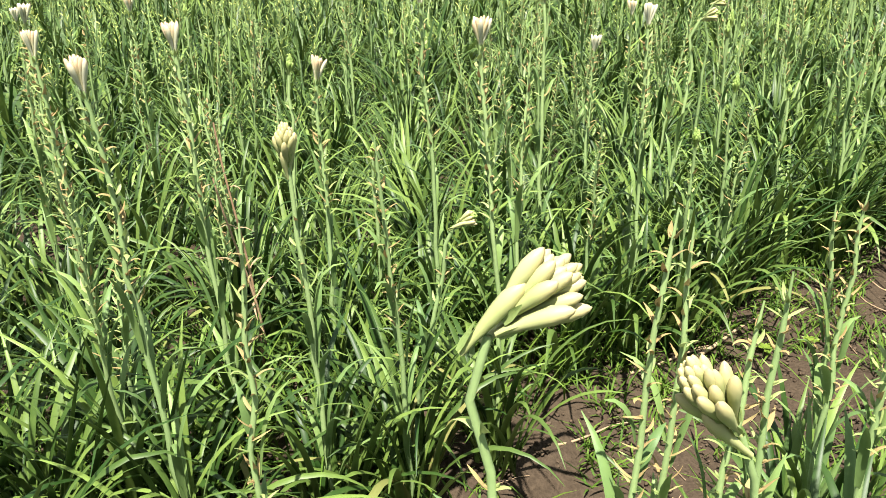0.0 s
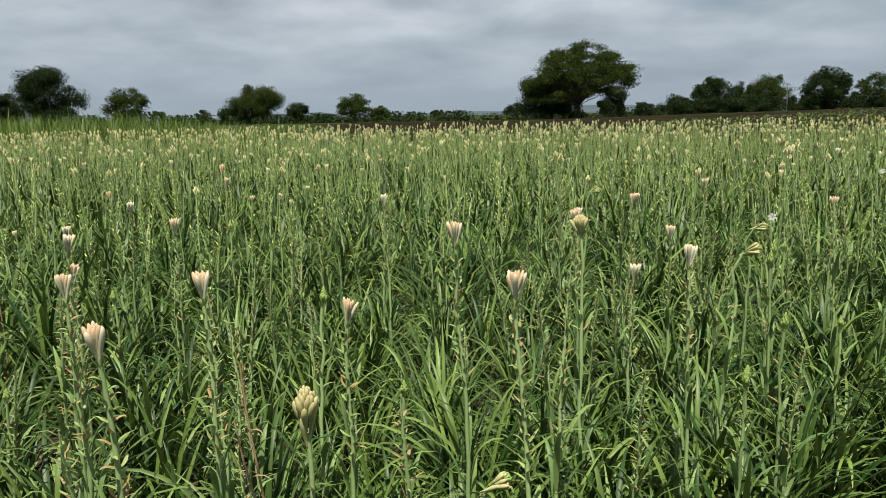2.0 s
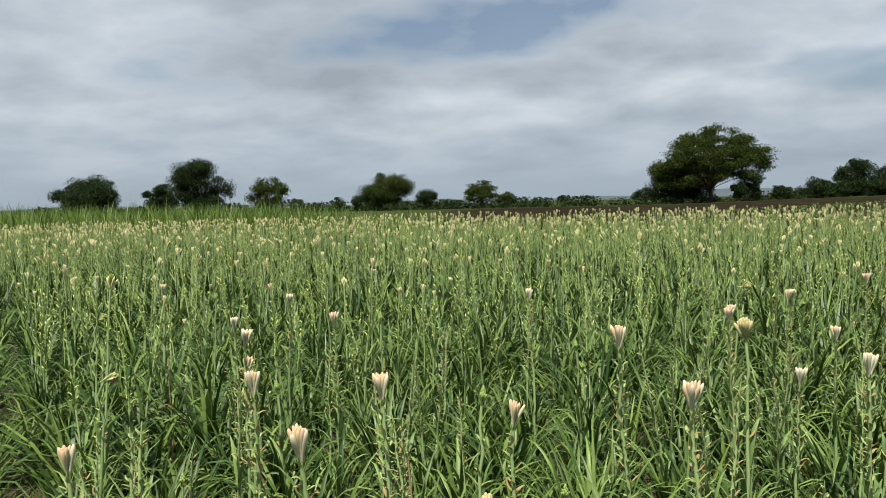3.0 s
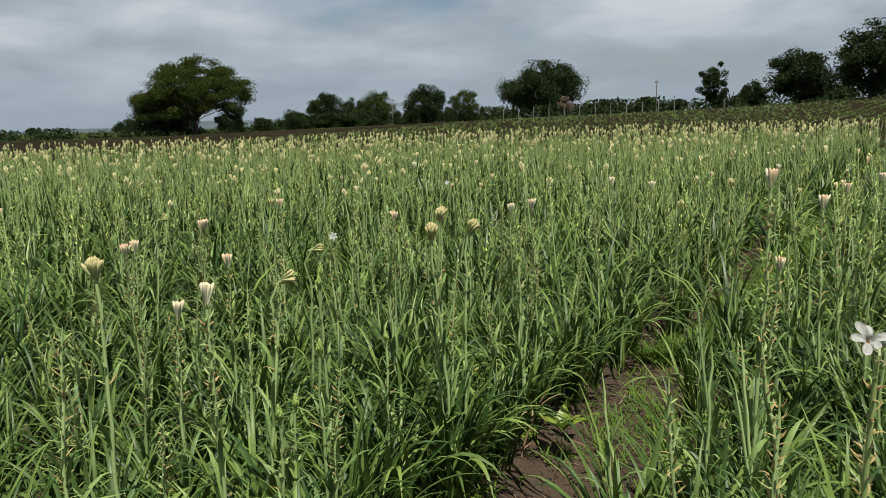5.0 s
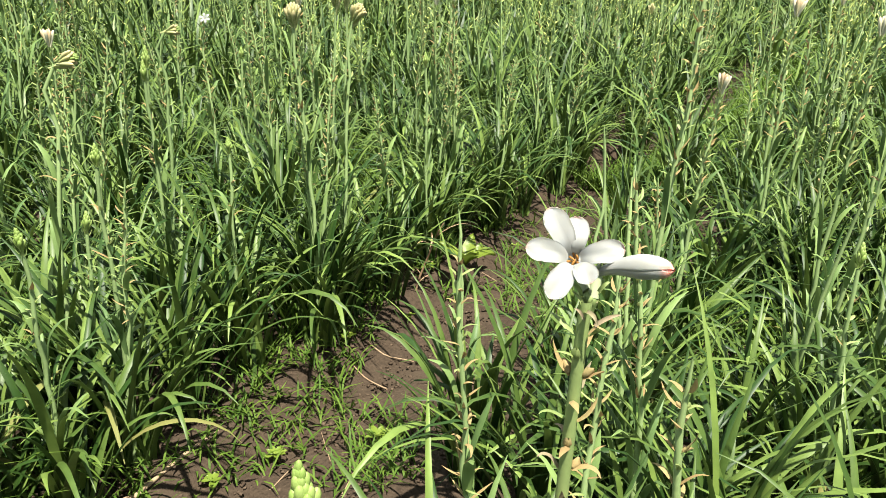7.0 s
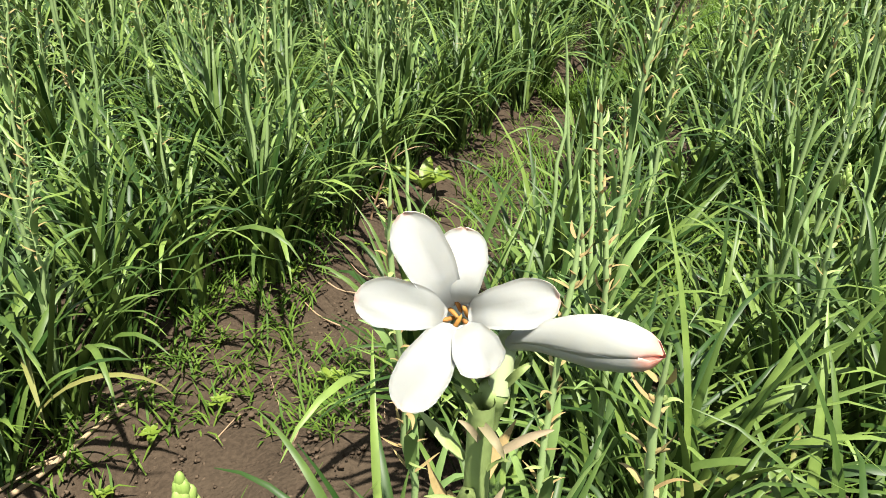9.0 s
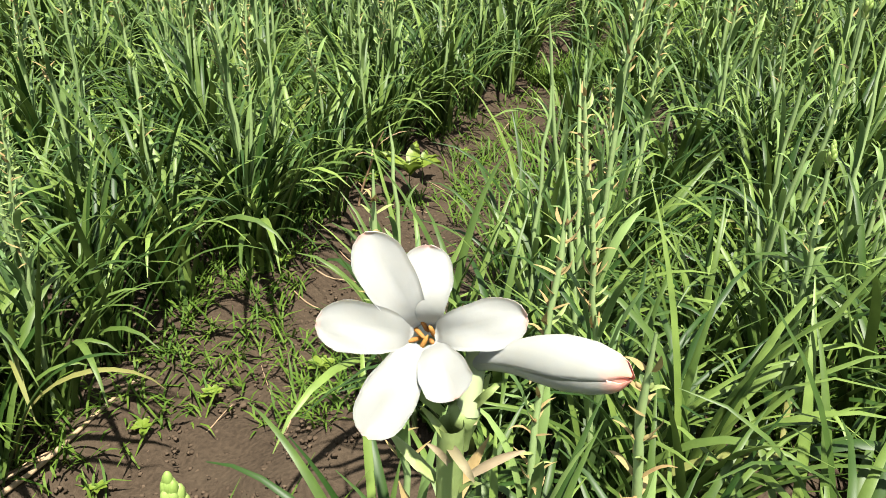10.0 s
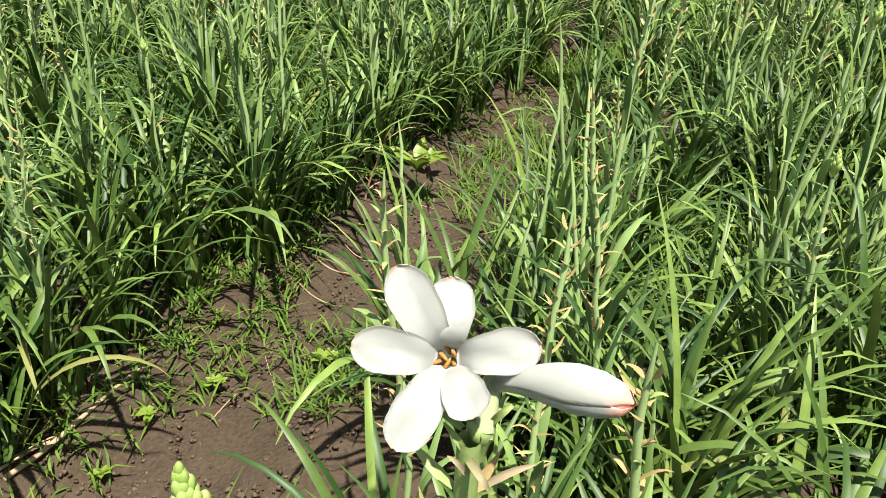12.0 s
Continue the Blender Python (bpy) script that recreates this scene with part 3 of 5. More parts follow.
hero(-1.21, 7.33, 1.05, "pink", leaves=0)
hero(-2.63, 4.18, 1.05, "pink", leaves=0)
hero(-3.58, 6.62, 1.08, "pink", leaves=0)
hero(-4.65, 5.67, 1.05, "white", leaves=0)
hero(0.44, 3.92, 1.0, "pink", leaves=0)
hero(1.15, 4.87, 1.05, "pink", leaves=0)
hero(1.65, 4.35, 1.0, "pink", leaves=0)
hero(2.2, 4.11, 1.03, "white", leaves=0)
hero(3.32, 5.04, 1.05, "white", leaves=0)
hero(3.53, 4.92, 1.02, "white", leaves=0)
hero(4.02, 4.79, 1.02, "cream", leaves=0)
hero(0.82, 2.4, 0.75, "green")
hero(1.12, 3.58, 1.0, "droop", (0.05, 0.0), (0.8, -0.2, 0.25), leaves=0, big=0.78)
hero(0.52, 4.61, 1.05, "droop", (0.05, 0.0), (0.8, -0.2, 0.25), leaves=0, big=0.78)
hero(2.73, 7.56, 1.08, "white", leaves=0)
hero(5.37, 5.89, 1.0, "white", leaves=0)
hero(4.0, 3.8, 1.05, "pink", leaves=0)
hero(1.78, 3.98, 1.05, "cream", leaves=0)
hero(4.72, 4.24, 1.05, "white", leaves=0)
hero(-0.70, 1.86, 1.1, "pink", (-0.03, 0.0))
hero(-1.05, 2.41, 1.1, "white")
hero(-0.31, 2.39, 0.95, "green")
hero(0.87, 2.72, 1.05, "droop", (0.05, 0.0), (0.8, -0.1, 0.3), leaves=0, big=0.78)
hero(2.39, 1.89, 0.75, "green")
hero(2.62, 2.14, 0.95, "green")
hero(3.31, 2.76, 1.0, "green")


def small_star(plant, place, size=0.019):
    """An open six-petalled flower on a plant, seen from afar."""
    head = part("flower", None, plant, "open white star flower", at=Matrix.Translation(np.array(place) - np.array(plant.location)))
    n = np.array((-0.25, -0.8, 0.55))
    n /= np.linalg.norm(n)
    fr = frame_of(n)
    for k in range(6):
        a = k * 1.047 + place[0] * 7
        d, c = fr[0] * math.cos(a) + fr[1] * math.sin(a), -fr[0] * math.sin(a) + fr[1] * math.cos(a)
        s = np.linspace(0, 1, 7)
        line = d[None] * (0.002 + size * s)[:, None] + n[None] * (0.005 * np.sin(s * 2.6))[:, None]
        v, q = ribbon(line, np.interp(s, (0, 0.3, 0.65, 0.9, 1), (0.4, 0.8, 1, 0.6, 0.08)) * size * 0.55, np.tile(c, (7, 1)), 0.2)
        part("petal", quad_mesh("petal", [(v, q, PETAL)]), head)
    line = np.stack([-n * 0.018 - np.array((0, 0, 0.012)), -n * 0.009, n * 0.0])
    part("flower_tube", quad_mesh("flower_tube", [(*tube(line, (0.002, 0.0025, 0.003), 7), BUD_FIELD)]), head)


small_star(hero(1.25, 3.87, 0.985, "spent", leaves=0), (1.25, 3.85, 0.98))
small_star(hero(2.6, 6.3, 1.0, "spent", leaves=0), (2.6, 6.28, 0.99))
# bare spikes close to the way
hero(0.011, 1.046, 1.004, "spent", (0.03, 0.03))
hero(0.504, 1.025, 1.037, "spent", (0.06, 0.05))
hero(0.522, 1.07, 0.995, "spent", (0.0, 0.03), leaves=0)
hero(0.612, 0.953, 0.989, "spent", (0.03, 0.04), leaves=24)
hero(0.585, 0.97, 0.955, "spent", (0.06, 0.05), leaves=0)
hero(0.867, 1.389, 0.926, "spent", (0.03, 0.02), leaves=24)
hero(0.083, 1.588, 0.97, "spent", (-0.03, 0.0))
hero(0.852, 1.46, 0.88, "spent", (-0.03, 0.02), leaves=30)
hero(0.998, 1.332, 0.865, "spent", (0.04, 0.0), leaves=0)
hero(1.528, 1.279, 1.015, "spent", (-0.03, 0.0), leaves=30)
hero(1.467, 1.643, 0.983, "spent", (0.0, 0.02), leaves=24)
hero(1.64, 1.541, 0.957, "spent", (0.08, 0.02))
hero(2.246, 2.449, 0.75, "spent", (-0.07, 0.02))
hero(1.80, 1.79, 1.0, "spent", (-0.05, 0.02))


# ---- the open flower ----
def star_flower():
    centre = np.array((1.2806, 1.0420, 1.2272))
    eye = np.array((1.237, 0.929, 1.312))
    n = eye - centre
    n /= np.linalg.norm(n)
    right = np.cross((0, 0, 1.0), n)
    right /= np.linalg.norm(right)
    upv = np.cross(n, right)
    foot = np.array((1.300, 1.085))
    g = float(land(*foot))
    plant = tagged(new("tuberose_plant"), "tuberose plant with one open white star flower and a pink-tipped bud", "flower plant", "tuberose plants in the beds")
    plant.location = (*foot, g)
    origin = np.array((*foot, g))
    r = np.random.default_rng(77)

    def spot(a, b, c=0.0):
        """A place by millimetres to the side, up and towards the front of the flower's middle, from the plant's foot."""
        return centre - origin + (right * a + upv * b + n * c) * 0.001

    # petals: turn about the middle, length, width, how far the tip comes forward, wave of the rim
    head = part("flower", None, plant, "open white six-petalled flower", at=Matrix.Translation(centre - origin))
    for turn, ln, wd, fwd, wave in ((121, 0.0198, 0.0102, 0.06, 0.0), (87, 0.0152, 0.0100, -0.30, 0.0), (10, 0.0172, 0.0096, 0.10, 0.0), (-62, 0.0105, 0.0096, 0.28, 0.2), (-120, 0.0184, 0.0102, 0.16, 0.0), (172.5, 0.0178, 0.0098, 0.02, 0.6)):
        a = radians(turn)
        d, c = right * math.cos(a) + upv * math.sin(a), -right * math.sin(a) + upv * math.cos(a)
        rows, cols = 21, 11
        s, t = np.linspace(0, 1, rows), np.linspace(-1, 1, cols)
        shape = np.interp(s, (0, 0.12, 0.3, 0.48, 0.62, 0.76, 0.87, 0.94, 0.98, 1.0), (0.60, 0.66, 0.84, 0.97, 1.0, 0.95, 0.78, 0.56, 0.34, 0.12))
        w = shape * wd * 0.5
        grid = np.zeros((rows, cols, 3))
        for i in range(rows):
            rise = fwd * ln * s[i] ** 1.3 + 0.0009 * math.sin(s[i] * 3.0) - 0.0068 * (1 - s[i]) ** 8
            cup = 0.0007 * math.sin(s[i] * 3.14) * (t ** 2) + 0.0009 * s[i] ** 3 * np.abs(t) ** 3 + 0.00025 * np.sin(t * 4 + s[i] * 6 + turn) - 0.0003 * np.exp(-(t / 0.18) ** 2) * math.sin(s[i] * 3.0)
            ripple = 1 - 0.10 * wave * np.exp(-((s[i] - 0.62) / 0.07) ** 2) * (t > 0.5) + 0.02 * math.sin(s[i] * 17 + turn)
            grid[i] = d * (0.0020 + ln * s[i]) + c * (w[i] * t * ripple)[:, None] + n * (rise + cup)[:, None]
        top_v = grid.reshape(-1, 3)
        low_v = (grid - n * 0.0005).reshape(-1, 3)
        q1 = strip_quads(rows, cols)
        q2 = q1[:, ::-1] + rows * cols
        rim = np.concatenate([np.arange(cols), np.arange(1, rows) * cols + cols - 1, (rows - 1) * cols + np.arange(cols - 2, -1, -1), np.arange(rows - 2, 0, -1) * cols])
        q3 = np.stack([rim, np.roll(rim, -1), np.roll(rim, -1) + rows * cols, rim + rows * cols], 1)
        gp = np.stack([c, np.cross(d, c), d])
        part("petal", quad_mesh("petal", [(np.concatenate([top_v, low_v]) @ gp.T, np.concatenate([q1, q2, q3]), PETAL_HERO)]), head, at=Matrix(gp.T.tolist()).to_4x4())
    throat_line = np.stack([-n * 0.0050, -n * 0.0070, -n * 0.0095, -n * 0.016 - np.array((0, 0, 0.004))])
    part("flower_tube", quad_mesh("flower_tube", [(*tube(throat_line, (0.0031, 0.0030, 0.0027, 0.0024), 16), PETAL)]), head)
    for k in range(6):
        a = k * 1.047 + 0.4
        p = (right * math.cos(a) + upv * math.sin(a)) * 0.0018
        tilt = (right * math.cos(a * 2.3 + 1) + upv * math.sin(a * 1.7)) * 0.0015
        v, q = tube([p - n * 0.0084 - tilt, p - n * 0.0072 - tilt * 0.5, p - n * 0.0060 + tilt * 0.4, p - n * 0.0053 + tilt * 0.9, p - n * 0.0054 + tilt * 1.3], (0.0003, 0.00048, 0.00050, 0.00040, 0.00012), 7)
        part("anther", quad_mesh("anther", [(v, q, ANTHER)]), head, "orange-brown anther")
    # stem, curving up behind the flower
    top = spot(7.6, -14.0, -8.0)
    line = stalk_line(top[2], (top[0], top[1]), (0.004, 0.003), 16)
    part("stem", quad_mesh("stem", [(*tube(line, np.interp(np.linspace(0, 1, 16), (0, 0.6, 0.9, 1), (0.0064, 0.0042, 0.0030, 0.0026)), 12), STEM_PALE)]), plant, "grey-green waxy flower stem")
    v, q = bud_shape(0.012, 0.0034, 10, 8)
    part("node_nub", quad_mesh("node_nub", [(v + top - np.array((0, 0, 0.010)), q, STEM_PALE)]), plant)
    # the pale green neck that turns into the closed bud
    neck = np.stack([spot(8.2, -15.0, -7.6), spot(8.8, -11.0, -7.0), spot(9.4, -7.0, -6.5), spot(10.0, -4.2, -6.0), spot(11.6, -3.0, -5.0)])
    part("flower_neck", quad_mesh("flower_neck", [(*tube(neck, (0.0024, 0.0023, 0.0022, 0.0022, 0.0023), 12), BUD_GREEN_WHITE)]), plant)
    neck = np.stack([spot(6.0, -12.0, -8.0), spot(4.0, -8.0, -9.5), spot(1.5, -4.0, -11.5), spot(0.0, -1.5, -13.0)])
    part("flower_neck", quad_mesh("flower_neck", [(*tube(neck, (0.0022, 0.0022, 0.0022, 0.0023), 10), BUD_GREEN_WHITE)]), plant)
    root, knee, tip = spot(9.8, -5.2, -6.0), spot(17.5, -2.0, 3.5), spot(34.3, -6.6, 14.0)
    rows, sides = 20, 24
    s = np.linspace(0, 1, rows)
    s = s + 0.10 * np.sin(s * np.pi) * s
    s1 = s[:, None]
    line = (1 - s1) ** 2 * root + 2 * s1 * (1 - s1) * knee + s1 ** 2 * tip
    rad = np.interp(s, (0, 0.15, 0.35, 0.55, 0.70, 0.84, 0.93, 0.975, 1.0), (0.0017, 0.0020, 0.0029, 0.0042, 0.0048, 0.0043, 0.0033, 0.0021, 0.0004))
    g3 = frame_of(tip - knee)
    tang = np.gradient(line, axis=0)
    tang /= np.linalg.norm(tang, axis=1, keepdims=True)
    ex = np.cross(upv, tang)
    ex /= np.linalg.norm(ex, axis=1, keepdims=True)
    ey = np.cross(tang, ex)
    v, q = tube(line, rad * 0.97, sides)
    o = line.mean(0)
    seat = Matrix.Translation(o) @ Matrix(g3.T.tolist()).to_4x4()
    bud = part("bud", quad_mesh("bud", [((v - o) @ g3.T, q, BUD_HERO)]), plant, "smooth white bud with coral-pink tip", at=seat)
    # three folded tepals that wrap the bud, each lapping over the next
    for mid_a, half, proud in ((-1.75, 1.22, 1.025), (0.30, 1.15, 1.016), (2.35, 1.22, 1.034)):
        t = np.concatenate([[-1.0], np.linspace(-1, 1, 11), [1.0]])
        lift = np.concatenate([[0.98], np.full(11, proud), [0.98]])
        reach = half * np.interp(s, (0, 0.3, 0.7, 0.92, 1.0), (0.9, 1.0, 1.08, 0.95, 0.55))
        ang = mid_a + reach[:, None] * t[None] + 0.35 * s1 * (1 - s1)
        rr = rad[:, None] * lift[None] * (1 + 0.03 * np.cos(t * 1.4)[None] * s1)
        pts = line[:, None] + rr[..., None] * (ex[:, None] * np.cos(ang)[..., None] + ey[:, None] * np.sin(ang)[..., None])
        pts = pts[2:] + (tip - knee) / np.linalg.norm(tip - knee) * (0.0008 * np.clip(s[2:] * 4 - 3, 0, 1) * (1 - np.abs(mid_a) * 0.2))[:, None, None]
        part("tepal", quad_mesh("tepal", [((pts.reshape(-1, 3) - o) @ g3.T, strip_quads(rows - 2, len(t)), BUD_HERO)]), bud)
    # bracts just below the flower: from, to, width, bulge towards the front, fresh or dry
    for (ax, ay, bx, by, wd, out, fresh) in ((3.5, -14.5, -2.6, -10.0, 4.2, 3.0, 1), (5.0, -20.5, -0.6, -13.0, 3.6, 2.0, 1), (9.5, -13.5, 14.4, -8.8, 3.8, 2.5, 1), (10.0, -14.0, 12.8, -7.0, 3.4, 0.0, 1), (9.4, -17.0, 11.0, -11.0, 3.4, -2.0, 0), (5.0, -21.0, 9.2, -26.5, 4.4, 3.5, 0), (9.0, -26.0, 19.0, -21.5, 4.2, 1.0, 0), (4.6, -24.0, 0.5, -20.0, 3.0, 1.5, 0)):
        p0, p1 = spot(ax, ay, -7.0), spot(bx, by, -7.0 + out * 1.5)
        f = np.linspace(0, 1, 8)[:, None]
        li = p0 * (1 - f) + p1 * f + (n * out * 0.0011 + upv * 0.0008) * np.sin(f * np.pi)
        side = np.cross(p1 - p0, n)
        side /= np.linalg.norm(side)
        wv = np.interp(f.ravel(), (0, 0.25, 0.55, 0.85, 1), (0.75, 1.0, 0.9, 0.5, 0.12)) * wd * 0.00045
        v, q = ribbon(li, wv, np.tile(side, (8, 1)), 0.8)
        part("bract", quad_mesh("bract", [(v, q, BRACT_NECK if fresh else BRACT_PINK)]), plant, "" if fresh else "withered pinkish-tan bract")
    # dry bracts further down
    k = 0
    for drop in (0.016, 0.026, 0.036, 0.047, 0.058, 0.071, 0.085, 0.10, 0.118, 0.137, 0.157, 0.18, 0.205, 0.235, 0.27, 0.31, 0.36):
        p = along(stalk_line(top[2], (top[0], top[1]), (0.004, 0.003), 16), 1 - drop / top[2])
        for m in range(2):
            k += 1
            az = k * 137 + m * 30
            v, q = bract_piece(r, az, r.uniform(0.009, 0.016) * (1 + 2.0 * drop), r.uniform(0.0026, 0.0040) * (1 + 2.5 * drop), 6, False)
            out = np.array((math.cos(radians(az)), math.sin(radians(az)), 0)) * 0.0024
            part("bract", quad_mesh("bract", [(v + p + out, q, (BRACT_NECK, BRACT, BRACT_PINK)[int(r.integers(3))])]), plant)
    for i in range(6):
        li, side = leaf_line(r, r.uniform(0.10, 0.2), 78, r.uniform(-20, 40), i * 137, 6, 15)
        v, q = ribbon(li, strap_width(0.013, 6), side, 0.4)
        part("stem_leaf", quad_mesh("stem_leaf", [(v + along(stalk_line(top[2], (top[0], top[1]), (0.004, 0.003), 16), 0.12 + 0.08 * i), q, STEM_LEAF)]), plant)
    loose_leaves(plant, r, 40)
    heroes.append((foot[0], foot[1], centre[0], centre[1]))


BRACT_PINK = material("withered_bract", (0.22, 0.22, 0.11), (0.25, 0.18, 0.12), rough=0.75, grain=220, bump=0.2, thin=0.2)
BRACT_NECK = material("green_neck_bract", (0.155, 0.215, 0.060), (0.230, 0.280, 0.100), rough=0.55, grain=260, bump=0.2, thin=0.2)
PETAL_HERO = material("soft_white_petal", (0.338, 0.343, 0.323), (0.324, 0.331, 0.308), rough=0.5, grain=160, bump=0.03, spec=0.2, thin=0.26, tip=(0.60, 0.33, 0.26), tip_from=0.94, soft_skin=0.0010)
BUD_HERO = material("coral_tipped_bud", (0.332, 0.334, 0.308), (0.316, 0.320, 0.288), rough=0.45, grain=250, bump=0.04, thin=0.15, tip=(0.74, 0.27, 0.19), tip_from=0.84, soft_skin=0.0015)
STEM_PALE = material("pale_green_stem", (0.175, 0.240, 0.075), (0.235, 0.290, 0.115), rough=0.5, grain=220, bump=0.15, spec=0.25)
BUD_GREEN_WHITE = material("pale_green_tube", (0.270, 0.320, 0.160), (0.315, 0.355, 0.215), rough=0.45, grain=200, thin=0.1)
star_flower()

# ---- the rest of the beds ----
hero_feet = np.array([(a, b) for a, b, _, _ in heroes])
eyes = np.array([p[1][:2] for p in PATH])
sites = []


def grassy_way(u):
    """Where, across the beds, the grown-over end of the furrow runs."""
    return float(np.interp(u, (5.2, 6.2, 7.0, 11.0, 15.5, 20.0), (0.78, 0.30, 0.20, -0.12, -0.50, -0.90)))


# clumps that line the open furrow on both sides
EDGE = [(0.95, 2.55), (0.80, 2.70), (1.06, 2.76), (1.25, 2.94), (1.50, 3.12), (1.78, 3.31), (1.98, 3.55), (2.13, 3.73), (2.40, 3.90), (2.64, 4.08), (2.92, 4.35), (3.19, 4.63), (2.46, 2.08), (2.75, 2.75), (2.93, 3.29), (1.95, 1.92), (1.80, 2.02), (2.12, 2.45), (3.2, 3.70), (1.72, 2.25)]
for x, y in EDGE:
    sites.append((math.hypot(x - 1.0, y - 1.9) * 0.5, math.hypot(x - 0.6, y - 0.3), x, y))
edge_feet = np.array(EDGE)
srng = np.random.default_rng(3)
for ku in np.arange(-14, 34, 0.345):
    for kv in range(-16, 18):
        for off in ((0.02, 0.36, 0.62, 0.90, 1.18, 1.5) if kv == 0 else (0.10, 0.40, 0.70, 0.99, 1.26) if kv == -1 else (0.12, 0.45, 0.78, 1.1, 1.42)):
            u = ku + srng.uniform(-0.10, 0.10)
            if off == 0.02 and u < 5.6:
                continue   # the furrow is open here
            v = FURROW0 + kv * PITCH + off + srng.uniform(-0.06, 0.06)
            x, y = u * U[0] + v * W[0], u * U[1] + v * W[1]
            if not in_field(x, y):
                continue
            if 0.12 < v < 0.72 and 0.9 < u < 2.75:
                continue   # trodden, open edge of the bed
            if 0.30 < v < 0.72 and 2.75 < u < 4.2:
                continue   # bare place further on
            if 5.4 < u < 20 and abs(v - grassy_way(u)) < 0.27:
                continue   # the furrow bends off under grass
            if np.hypot(edge_feet[:, 0] - x, edge_feet[:, 1] - y).min() < 0.17:
                continue
            b = math.degrees(math.atan2(x - 0.6, y - 0.3))
            d = math.hypot(x - 0.6, y - 0.3)
            if d > 7 and not -54 < b < 58:
                continue
            if np.hypot(hero_feet[:, 0] - x, hero_feet[:, 1] - y).min() < (0.13 if d < 4 else 0.05):
                continue
            sites.append((np.hypot(x - 1.0, y - 1.9), d, x, y))
sites.sort()
NEAR = 235
KINDS = ["spent", "pink", "white", "cone", "droop", "green"]
STALK_NEAR = [stalk(srng, 0.92, srng.uniform(-0.11, 0.11, 2), "spent", 0, dense=1.35) for _ in range(7)] + [stalk(srng, 0.8, srng.uniform(-0.05, 0.05, 2), "green", 0) for _ in range(2)]
STALK_NEAR += [(a, b, [], []) for a, b, c, d in [stalk(srng, 0.80, srng.uniform(-0.09, 0.09, 2), "spent", 0) for _ in range(3)]]
NEAR_DATA = [(quad_mesh("stem", [(*a, STEM)]), quad_mesh("stem_foliage", [(*b, STEM_LEAF)]), quad_mesh("bract_spray", [(*joined(c[0::3]), BRACT), (*joined(c[1::3] + c[2::3]), BRACT_FRESH)]) if c else None, quad_mesh("flower_head", d) if d else None) for a, b, c, d in STALK_NEAR]


def stalk_slots(lod, kind):
    a, b, c, d = stalk(srng, 0.96, srng.uniform(-0.14, 0.14, 2), kind, lod, dense=1.3)
    out = [(*a, STEM), (*b, STEM_LEAF), (*joined(c), BRACT_FIELD)]
    for m in {x[2].name: x[2] for x in d}.values():
        out.append((*joined([(v, q) for v, q, mm in d if mm == m]), m))
    return out


MID = {k: [stalk_slots(1, k) for _ in range(5)] for k in KINDS}
FAR = {k: [stalk_slots(2, k) for _ in range(4)] for k in KINDS}
bins = {}


def drop_in(slots, angle, scale, at, zscale):
    for v, q, m in slots:
        bins.setdefault(m.name, (m, []))[1].append((turned(v, angle, scale, at, zscale), q))


